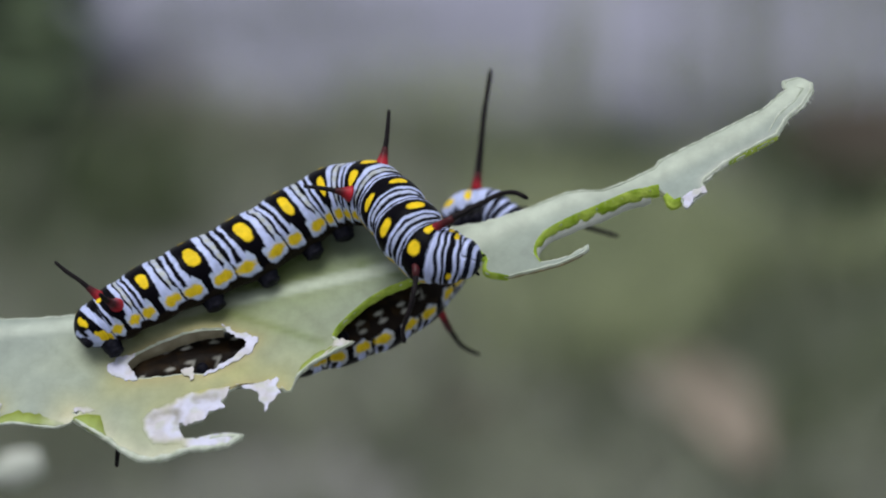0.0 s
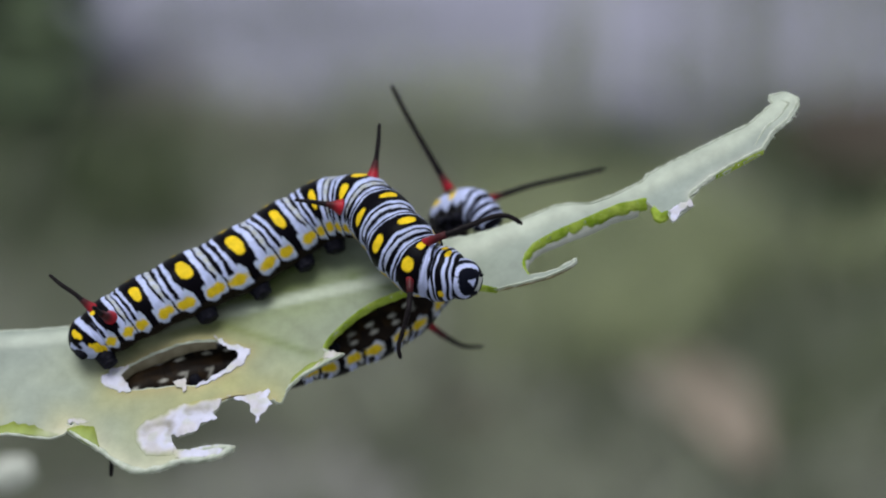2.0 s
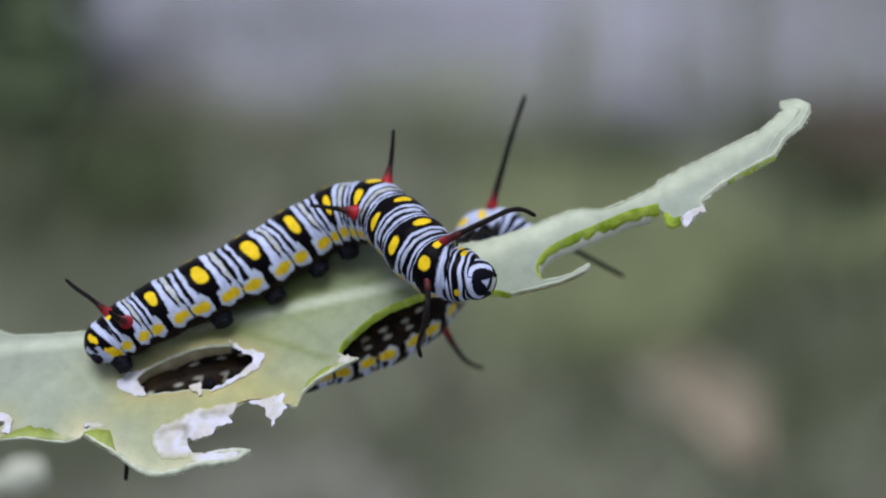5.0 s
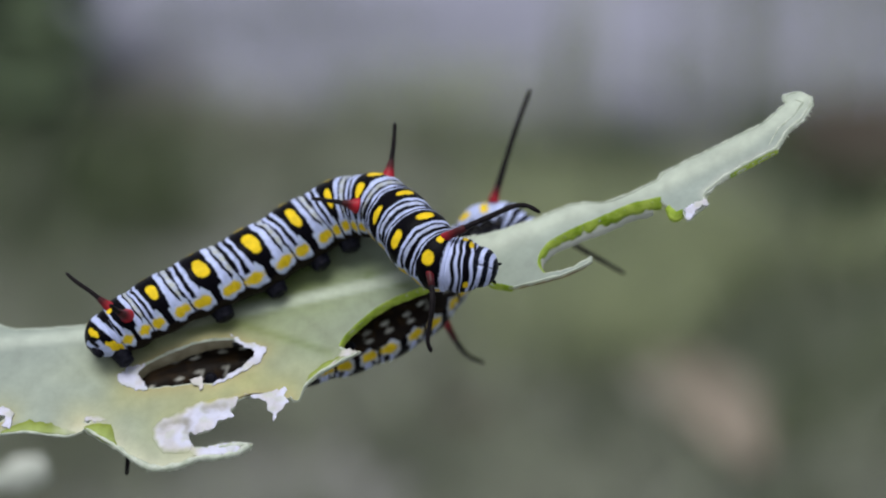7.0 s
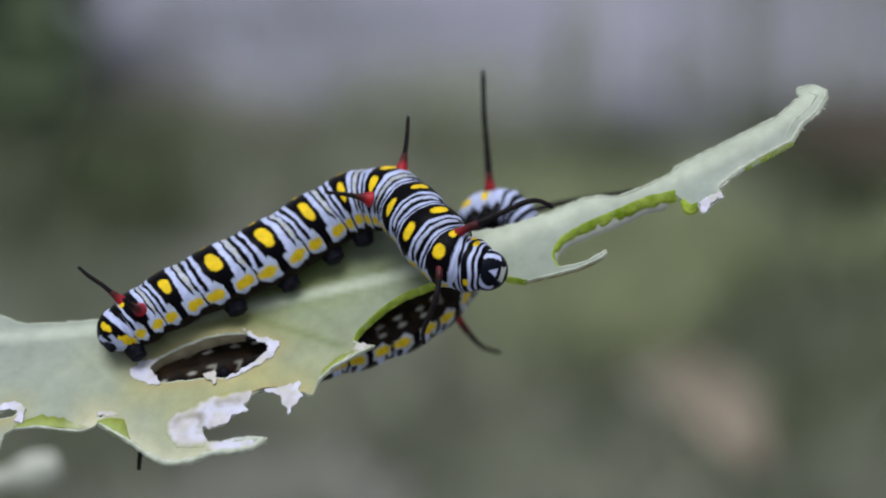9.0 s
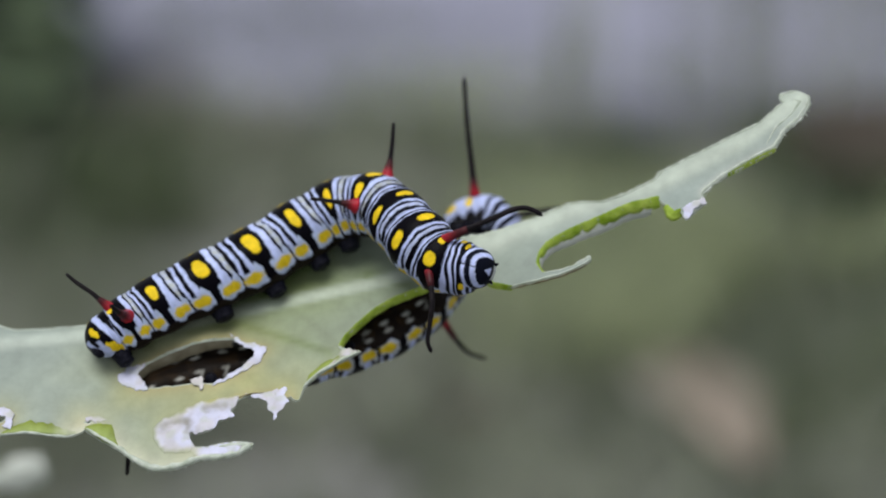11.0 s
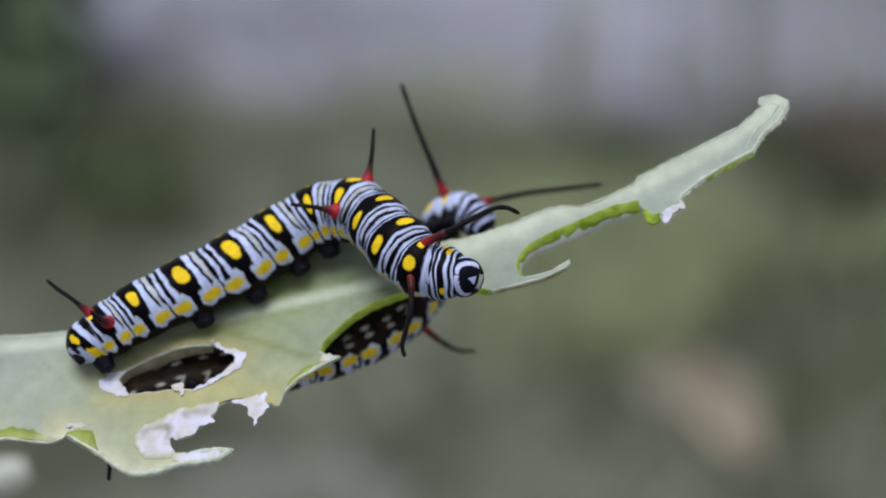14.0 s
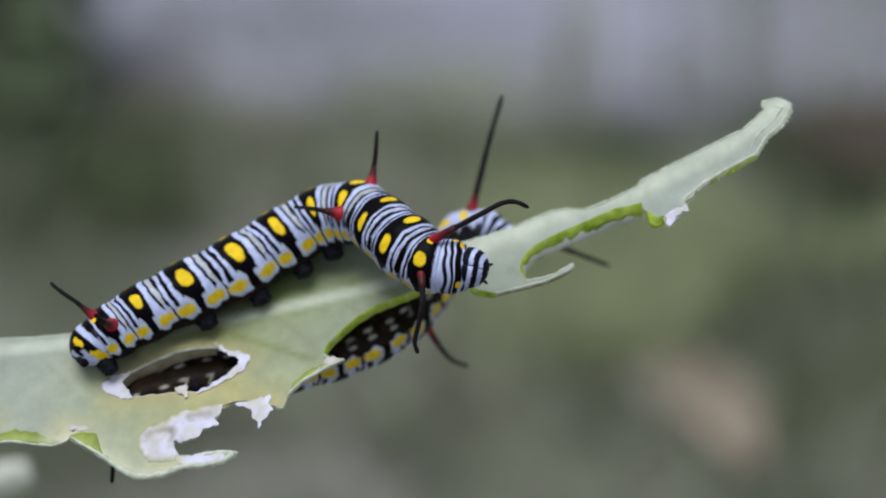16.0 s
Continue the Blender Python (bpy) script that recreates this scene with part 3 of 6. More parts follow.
def ribbon(edge, width, drop, seed, start=0.3, end=0.3, inset=0.0, lift=0.10, even=6, rough=0.34):
    """A sloping strip along an open edge: the flesh laid bare by a bite."""
    p = ragged(edge, 0.16, 0.06, seed, closed=False)
    for _ in range(even):
        p[1:-1] = 0.25 * p[:-2] + 0.5 * p[1:-1] + 0.25 * p[2:]
    t = unit(np.gradient(p, axis=0))
    side = np.column_stack([-t[:, 1], t[:, 0]])
    u = np.linspace(0, 1, len(p))
    w = width * (start + (end - start) * u + np.clip(np.sin(math.pi * u), 0, 1) * (1 - max(start, end))) * (1 + wobble(np.column_stack([p, p[:, 0] * 0]), 0.5, rough, seed))
    p = p - side * (w * inset)[:, None]
    top = on_leaf(p, lift)
    rows = []
    for k, (o, d) in enumerate(((-0.22, 0.0), (0.25, 0.10), (0.7, 0.5), (1.0, 1.0), (0.8, 1.35))):
        q = top.copy()
        q[:, :2] += side * (w * o)[:, None]
        if inset:
            q = on_leaf(q[:, :2], lift)
        rows.append(q - (drop * d) * LEAF_UP)
    v = np.vstack(rows)
    n = len(p)
    f = [(k * n + i, k * n + n + i, k * n + n + i + 1, k * n + i + 1) for k in range(4) for i in range(n - 1)]
    return v, f


def flesh_pigment(v, fade):
    """Darkest where the bite begins, paler towards the rim; at one end it may fade out to cream."""
    n = len(v) // 5
    across, along = np.repeat(np.arange(5), n), np.tile(np.linspace(0, 1, n), 5)
    c = np.array([(0.22, 0.27, 0.035), (0.30, 0.37, 0.085), (0.36, 0.44, 0.13), (0.43, 0.49, 0.20), (0.48, 0.53, 0.26)])[across]
    c = laid(c, np.array([0.54, 0.57, 0.40]), fade * (1 - step(along + wobble(v, 0.6, 0.08, 2), 0.22, 0.35)))
    return c * (1 + wobble(v, 0.5, 0.2, 8))[:, None]


def lip(edge, thick, inset, lift, seed):
    """A rolled, uneven edge: a thin pale cord along the rim."""
    p = ragged(edge, 0.18, 0.08, seed, closed=False)
    for _ in range(3):
        p[1:-1] = 0.25 * p[:-2] + 0.5 * p[1:-1] + 0.25 * p[2:]
    t = unit(np.gradient(p, axis=0))
    p = p - np.column_stack([-t[:, 1], t[:, 0]]) * inset
    c = on_leaf(p, lift)
    u = np.linspace(0, 1, len(p))
    r = thick * (0.35 + 0.65 * np.sin(math.pi * u) ** 0.5) * (1 + wobble(c, 0.7, 0.7, seed))
    return tube(c, np.maximum(r, 0.02), 8)


def hairs(edge, count, long, seed):
    """Tiny pale fibres that stick out of a torn rim."""
    rng = np.random.default_rng(seed)
    p = ragged(edge, 0.1, 0.06, 2.0, closed=False)
    t = unit(np.gradient(p, axis=0))
    verts, faces = [], []
    for _ in range(count):
        i = int(rng.integers(1, len(p) - 1))
        a = on_leaf(p[i:i + 1], rng.uniform(-0.1, 0.05))[0]
        out = np.array([-t[i, 1], t[i, 0], rng.uniform(-0.4, 0.4)]) + 0.9 * rng.normal(size=3) * np.array([1, 1, 0.4])
        tip = a + unit(out) * long * rng.uniform(0.3, 1.0)
        v, f = tube(np.array([a, (a + tip) / 2 + rng.normal(size=3) * 0.04, tip]), [0.035, 0.028, 0.012], 5)
        faces += [tuple(k + len(verts) for k in q) for q in f]
        verts += v.tolist()
    return verts, faces


def skin_patch(outline, lift, crumple, seed, parent, rooted=0.0, fold_shading=(), aged=0.0):
    """A dry, papery scrap left where the flesh was eaten: thin, crumpled, with two faces."""
    even, loop = ragged(outline, 0.10, 0.0, seed), ragged(outline, 0.10, 0.20, seed)
    free = np.min(np.hypot(even[:, None, 0] - LEAF_LOOPS[None, :, 0], even[:, None, 1] - LEAF_LOOPS[None, :, 1]), axis=1)
    if rooted:
        loop = loop + 0.6 * step(free, 0.32, 0.2)[:, None] * (even - loop)
    v, f, rim = fill(loop, [], 0.13)
    n = len(v)
    root = loop[free > 0.38]
    d = np.full(n, 9.0)
    if rooted and len(root):
        d = np.min(np.hypot(v[:, None, 0] - root[None, :, 0], v[:, None, 1] - root[None, :, 1]), axis=1)
    flush = np.exp(-(d / 0.35) ** 2)
    top = on_leaf(v, lift)
    fold = np.abs(wobble(top, 1.3, 1.0, seed))
    crease = np.exp(-(wobble(top, 0.9, 1.0, seed + 5) / 0.10) ** 2)
    top += ((1 - flush) * (0.55 * crumple * fold - 0.06 * crumple * crease + wobble(top, 0.35, crumple * 0.03, seed)) - 0.7 * lift * flush)[:, None] * LEAF_UP
    white, straw, brown = np.array([0.70, 0.70, 0.85]), np.array([0.54, 0.49, 0.43]), np.array([0.34, 0.27, 0.20])
    c = np.broadcast_to(white + aged * (np.array([0.62, 0.56, 0.47]) - white), (n, 3))
    c = laid(c, straw, 0.45 * step(wobble(top, 1.6, 1.0, seed + 9), 0.12, 0.4))
    c = laid(c, brown, 0.22 * crease * step(wobble(top, 1.3, 1.0, seed + 2), 0.05, 0.3))
    c = laid(c, np.array([0.50, 0.54, 0.40]), 0.35 * step(wobble(top, 0.7, 1.0, seed + 7), 0.22, 0.3))
    # each fold line: a shallow dip, its shading painted in grey-brown
    for x0, y0, x1, y1 in fold_shading:
        e = np.array([x1 - x0, y1 - y0])
        u = np.clip(((v[:, 0] - x0) * e[0] + (v[:, 1] - y0) * e[1]) / (e @ e), 0, 1)
        far = np.hypot(v[:, 0] - x0 - u * e[0], v[:, 1] - y0 - u * e[1]) + wobble(top, 0.5, 0.12, seed + 3)
        c = laid(c, np.array([0.34, 0.32, 0.28]), 0.75 * np.exp(-(far / 0.29) ** 2))
        top -= (0.02 * np.exp(-(far / 0.28) ** 2))[:, None] * LEAF_UP
    if rooted:
        # where the scrap grows out of the living blade it takes on its colour
        d = np.clip(d + wobble(top, 0.8, 0.22, seed + 4), 0, None)
        c = laid(c, np.array([0.58, 0.55, 0.46]), 0.6 * np.exp(-(d / (2.4 * rooted)) ** 2))
        c = laid(c, leaf_pigment(np.column_stack([v, v[:, 0] * 0])), np.exp(-(d / rooted) ** 2))
    low = top - 0.04 * LEAF_UP
    faces = [tuple(t) for t in f] + [tuple(n + i for i in t[::-1]) for t in f] + [(a, n + a, n + b, b) for a, b in rim]
    return sheet("dry_skin", np.vstack([top, low]), faces, DRY, parent, "white papery dried leaf skin", pigment=np.vstack([c, c]))


def chewed_leaf():
    top = hub("chewed_leaf", "pale green milkweed leaf, chewed ragged with holes and torn white edges", "leaf")
    outer = FAR_EDGE + TIP_EDGE + NOTCH_EDGE + BITE_EDGE + TORN_EDGE + NEAR_EDGE
    loop = ragged(outer, 0.2, 0.10, 2.0)
    holes = [ragged(HOLE_EDGE, 0.2, 0.10, 4.0), ragged(SIDE_HOLE, 0.2, 0.05, 5.0), ragged(SLIT, 0.12, 0.02, 6.0)]
    v, f, rim = fill(loop, holes, 0.32)
    up = on_leaf(v)
    low = on_leaf(v, -0.20)
    n = len(v)
    faces = [tuple(t) for t in f] + [tuple(n + i for i in t[::-1]) for t in f]
    both = np.vstack([up, low])
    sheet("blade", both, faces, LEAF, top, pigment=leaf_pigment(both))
    used = sorted({i for e in rim for i in e})
    place = {i: k for k, i in enumerate(used)}
    m = len(used)
    rim_v = np.vstack([up[used], up[used] - 0.06 * LEAF_UP, low[used] - 0.01 * LEAF_UP])
    centre_out = np.zeros((m, 2))
    for a, b in rim:
        d = v[b] - v[a]
        o = np.array([d[1], -d[0]]) / max(np.linalg.norm(d), 1e-9)
        centre_out[place[a]] += o
        centre_out[place[b]] += o
    rim_v[m:2 * m, :2] += 0.11 * unit(centre_out)
    rim_f = []
    for a, b in rim:
        i, j = place[a], place[b]
        rim_f += [(i, m + i, m + j, j), (m + i, 2 * m + i, 2 * m + j, m + j)]
    sheet("cut_rim", rim_v, rim_f, RIM, top, "thin pale cut rim of the leaf")
    c = spline([(-69.0, -8.9, 0.2), (-73.0, -9.4, 0.0), (-77.0, -10.2, -0.4), (-81.0, -11.6, -1.0)], np.linspace(0, 3, 12))
    sv, sf = tube(c, np.linspace(0.9, 1.3, 12), 12)
    sheet("stalk", sv, sf, RIM, top)
    for edge, w, d, seed, s0, s1, even in ((TIP_EDGE[22:] + NOTCH_EDGE[:8], 0.72, 0.4, 1.0, 0.85, 0.3, 4), (TIP_EDGE[19:22], 0.50, 0.3, 9.0, 0.6, 0.6, 1), (BITE_EDGE[:8], 0.29, 0.5, 2.0, 0.9, 0.7, 6),
                                           (NOTCH_EDGE[15:], 0.34, 0.4, 3.0, 0.3, 0.9, 3), (TIP_EDGE[11:14], 0.17, 0.3, 4.0, 0.3, 0.3, 2)):
        rv, rf = ribbon(edge, w, d, seed, s0, s1, even=even)
        sheet("bitten_edge", rv, rf, LIME, top, "bright lime-green bitten flesh")
    for edge, w, d, seed, s0, s1, fade in ((NEAR_EDGE[:3], 1.0, 0.03, 6.0, 0.12, 0.12, 0.1), (NEAR_EDGE[3:8], 0.75, 0.03, 7.0, 0.15, 0.1, 0.9), (BITE_EDGE[9:14], 0.42, 0.03, 8.0, 0.2, 0.2, 1.0)):
        rv, rf = ribbon(edge, w, d, seed, s0, s1, 0.9, 0.07)
        sheet("bitten_edge", rv, rf, SAP, top, "pale green bitten flesh along the edge", pigment=flesh_pigment(rv, fade))
    rv, rf = ribbon((HOLE_EDGE[11:] + HOLE_EDGE[:1])[::-1], 0.45, 0.8, 31.0, 0.06, 0.35)
    sheet("dried_rim", rv - 0.20 * LEAF_UP, rf, OLIVE, top, "straw-coloured dried rim inside the hole")
    for edge, w, d, seed in ((NOTCH_EDGE[:7], 0.98, 0.7, 21.0), (NOTCH_EDGE[7:12], 0.14, 0.2, 24.0)):
        rv, rf = ribbon(edge, w, d, seed, 0.8, 0.4, rough=0.12)
        sheet("skin_fringe", rv - 0.12 * LEAF_UP, rf, PALE, top, "pale thin fringe under the bitten edge")
    for edge, r, inset, lift, seed in ((TIP_EDGE[7:17], 0.15, 0.16, 0.05, 41.0), (TIP_EDGE[6:12], 0.08, 0.75, 0.01, 49.0), (FAR_EDGE[20:] + TIP_EDGE[:7], 0.07, 0.04, 0.03, 50.0), (TORN_EDGE[16:] + NEAR_EDGE[:3], 0.24, 0.14, -0.02, 42.0), (NEAR_EDGE[3:8], 0.11, -0.02, 0.02, 43.0),
                                       (HOLE_EDGE[11:] + HOLE_EDGE[:1], 0.09, 0.12, -0.02, 44.0), (NOTCH_EDGE[9:16], 0.10, 0.04, 0.02, 45.0), (BITE_EDGE[7:14], 0.14, 0.06, 0.02, 46.0)):
        lv, lf = lip(edge, r, inset, lift, seed)
        sheet("rolled_lip", lv, lf, RIM, top, "pale rolled lip of the leaf")
    for edge, r, inset, lift, seed in ((NOTCH_EDGE[11:16], 0.075, -0.07, -0.16, 47.0), (TORN_EDGE[1:5], 0.06, 0.10, 0.05, 48.0)):
        lv, lf = lip(edge, r, inset, lift, seed)
        sheet("browned_rim", lv, lf, BROWN, top, "thin browned rim of the leaf")
    for edge, count, long, seed in ((TIP_EDGE[7:20], 70, 0.42, 51), (NOTCH_EDGE, 45, 0.20, 52), (FAR_EDGE[20:] + TIP_EDGE[:6], 60, 0.22, 53), (BITE_EDGE[8:] + TORN_EDGE, 110, 0.35, 54)):
        hv, hf = hairs(edge, count, long, seed)
        tagged(sheet("fuzz", hv, hf, RIM, top), "tiny pale torn fuzz", kind="stuff")
    for k, (outline, lift, crumple) in enumerate(((SKIN_LOW, 0.07, 0.6), (SKIN_MID, 0.05, 0.3), (SKIN_HOLE_A, 0.05, 0.3), (SKIN_HOLE_B, 0.08, 0.2),
                                                  (SKIN_TAG, 0.16, 0.2), (SKIN_SIDE, 0.12, 0.12), (SKIN_FLAP, 0.14, 0.2), (SKIN_TONGUE, 0.05, 0.3), (SKIN_CORNER, 0.10, 0.25),
                                                  (SKIN_SLIT, 0.05, 0.1))):
        skin_patch(outline, lift, crumple, 11.0 + k, top, {0: 0.16, 7: 0.30, 8: 0.22, 9: 0.15}.get(k, 0.0), FOLD_SHADING if k == 0 else (), {4: 0.6, 8: 0.5}.get(k, 0.0))
    return top


# ---- the caterpillars ----
WHITE, CREAM, YELLOW, INK, DIM = (np.array(c) for c in ((0.485, 0.54, 0.81), (0.42, 0.44, 0.43), (0.76, 0.53, 0.018), (0.0022, 0.0018, 0.0035), (0.40, 0.39, 0.35)))


FRONT_RINGS = ((0.08, 0.135), (0.195, 0.265), (0.305, 0.42), (0.485, 0.555), (0.615, 0.75), (0.83, 1.0))
REAR_RINGS = ((0.18, 0.25), (0.36, 0.50), (0.60, 0.77), (0.86, 0.98))


def body_pigment(s, phi, spots, last, bare=99.0, neck_from=0.62):
    """Bands along the body (s, one a segment) and round it (phi, degrees from the back)."""
    a = np.abs(phi)
    raw = s
    s = s + 0.012 * np.sin(a * 0.06 + np.floor(s) * 2.3) + 0.006 * np.sin(a * 0.17 + s * 9) + 0.0012 * (45 - a)
    s = s + 0.007 * np.sin(phi * 0.23 + s * 17) * np.sin(phi * 0.091 - s * 31 + 1.3) + 0.004 * np.sin(phi * 0.61 + s * 53)
    p = s - np.floor(s)
    near = np.floor(s + 0.5)
    f = s - near
    W = 0.021
    low = np.clip((a - 45) / 55, 0, 1)
    c = np.empty(s.shape + (3,))
    c[:] = WHITE
    tone = 0.5 + 0.5 * np.sin(s * 23 + np.sin(phi * 0.05 + s * 7) * 1.5)
    c = laid(c, WHITE * np.array([0.84, 0.86, 0.86]), 0.8 * tone)
    vary = 0.014 * np.sin(near * 4.1 + a * 0.035) + 0.006 * np.sin(a * 0.11 + near * 1.7 + p * 20)
    c = laid(c, CREAM, within(p, 0.37, 0.47, W) * np.where(raw > 7.5, 0.3, 1.0) * (0.75 + 0.25 * np.sin(a * 0.3 + near)))
    grow = (0.010 if bare > 90 else 0.030) * low
    fore = raw > 7.3
    meet = np.clip((a - 56) / 22, 0, 1)
    faint = np.where(raw > bare, 0.2, 1.0)
    for lo, hi, lo2, hi2, pull in ((0.320, 0.372, 0.300, 0.368, 0.05), (0.468, 0.530, 0.452, 0.560, -0.012), (0.605, 0.682, 0.632, 0.700, 0.0)):
        shift = vary - pull * meet
        c = laid(c, INK, faint * within(p + shift, np.where(fore, lo2, lo) - grow, np.where(fore, hi2, hi) + grow, W))
    c = laid(c, INK, within(f, np.where(fore, -0.265, -0.245) + 0.075 * low, np.where(fore, 0.225, 0.20) + 0.07 * (near == 10) - 0.055 * low, W) * np.where(raw > bare, 0.12, 1.0))
    # neck: stripes of uneven width
    neck = raw > last - neck_from
    q = (raw - last + neck_from) / (neck_from + 0.48) + 0.02 * np.sin(a * 0.08)
    ringed = laid(np.broadcast_to(WHITE, c.shape), INK, np.maximum.reduce([within(q, lo, hi, 0.02) for lo, hi in (FRONT_RINGS if bare > 90 else REAR_RINGS)]))
    c[neck] = ringed[neck]
    # side fold with yellow patches edged white
    rise = 10.0 if bare > 90 else 0.0
    edge = 94.5 - rise - 15 * np.exp(-((p - 0.44) / 0.055) ** 2) - 15 * np.exp(-((p - 0.83) / 0.06) ** 2) - 5 * np.exp(-((p - 0.13) / 0.05) ** 2)
    sole = (123 if bare > 90 else 120) - rise + 4 * np.cos((p - 0.5) * 4 * math.pi + math.pi) + 2 * np.sin(p * 25 + near)
    fold = within(a, edge, sole, 4.0) * (1 - neck)
    c = laid(c, WHITE * np.array([0.92, 0.95, 0.86] if bare > 90 else [0.88, 0.84, 0.62]), fold)
    c = laid(c, INK, within(a, edge - 8, sole + 6, 3.0) * (1 - neck) * within(f, -0.085, 0.075, W))
    c = laid(c, INK, fold * within(p, 0.492 if bare > 90 else 0.475, 0.535 if bare > 90 else 0.555, W))
    for m, wide in ((0.295, 0.190), (0.712, 0.185)):
        r = np.sqrt(((p - m) / (wide if bare > 90 else 0.95 * wide)) ** 2 + ((a - 107.5 + rise + 10 * (p - m)) / (11.0 if bare > 90 else 11.5)) ** 2.0) + 0.10 * np.sin(p * 30 + near * 2) + 0.06 * np.sin(a * 0.9 + near)
        c = laid(c, np.array([0.66, 0.47, 0.02]), (1 - step(r, 0.95, 0.42)) * (1 - neck))
    # underside: dark, with faint pale marks
    under = step(a, sole, 4.0)
    c = laid(c, np.array([0.012, 0.0085, 0.0065]), under)
    rust = np.clip(np.sin(near * 2.3 + p * 5.1 + a * 0.05) * np.sin(a * 0.11 + p * 3 + near), 0, 1)
    c = laid(c, np.array([0.036, 0.021, 0.009]), (0.6 if bare < 90 else 0.0) * under * rust)
    for m, at, dim in ((0.30, 141, 1.0), (0.74, 143, 1.2), (0.28, 158, 1.1), (0.68, 160, 1.3)):
        some = 0.5 + 0.5 * np.sin(near * 7.3 + m * 31 + np.sign(phi) * 2.1)
        r = np.sqrt(((p - m - 0.04 * np.sin(near * 3 + m * 9)) / 0.11) ** 2 + ((a - at - 3 * np.sin(near * 5)) / 5.0) ** 2)
        c = laid(c, DIM * dim, under * some * (1 - step(r, 0.8, 0.8)))
    arc = within(np.abs(p - 0.5 - 0.004 * (a - 150)), 0.22, 0.27, 0.05) * within(a, 142, 164, 8)
    c = laid(c, DIM * 0.7, under * arc * (0.5 + 0.5 * np.sin(near * 2.7)))
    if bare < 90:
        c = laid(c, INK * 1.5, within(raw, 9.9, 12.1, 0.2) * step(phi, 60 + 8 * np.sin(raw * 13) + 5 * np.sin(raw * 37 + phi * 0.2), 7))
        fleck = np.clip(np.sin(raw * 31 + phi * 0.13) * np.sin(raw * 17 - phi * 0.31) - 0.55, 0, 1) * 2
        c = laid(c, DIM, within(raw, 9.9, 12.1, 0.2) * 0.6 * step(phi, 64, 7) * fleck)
    for seg, (along, wide, at) in spots.items():
        r = (np.abs((s - seg) / along) ** 2.4 + np.abs(((a if at > 0 else phi) - at) / wide) ** 2.4) ** (1 / 2.4)
        c = laid(c, YELLOW, 1 - step(r, 0.95, 0.16))
    # tail plate: black with white bars and yellow patches
    tail = raw < 0.60
    t = np.broadcast_to(INK, c.shape)
    t = laid(t, WHITE, within(s - 0.0022 * a, 0.18, 0.40, 0.05) * (1 - step(a, 96, 8)))
    t = laid(t, WHITE * 0.9, within(s - 0.0016 * (a - 90), -0.34, -0.21, 0.05) * within(a, 34, 128, 8))
    t = laid(t, WHITE * 0.75, within(s - 0.001 * (a - 90), -0.10, 0.03, 0.05) * within(a, 62, 122, 8))
    t = laid(t, WHITE * 0.9, within(a, 92, 128, 6) * within(s, -0.2, 0.52, 0.08) * (1 - within(a + 40 * s, 118, 122, 4)))
    t = laid(t, WHITE * 0.85, within(a, 80, 126, 6) * within(s, -0.36, 0.10, 0.06) * (1 - within(a - 30 * s, 98, 105, 4)))
    for m, at, along, wide in ((-0.02, 34, 0.13, 19), (0.28, 100, 0.22, 19)):
        r = np.sqrt(((s - m) / along) ** 2 + ((a - at - 60 * (s - m)) / wide) ** 2) + 0.12 * np.sin(a * 0.2 + s * 20)
        t = laid(t, YELLOW, 1 - step(r, 0.95, 0.2))
    c[tail] = t[tail]
    return c


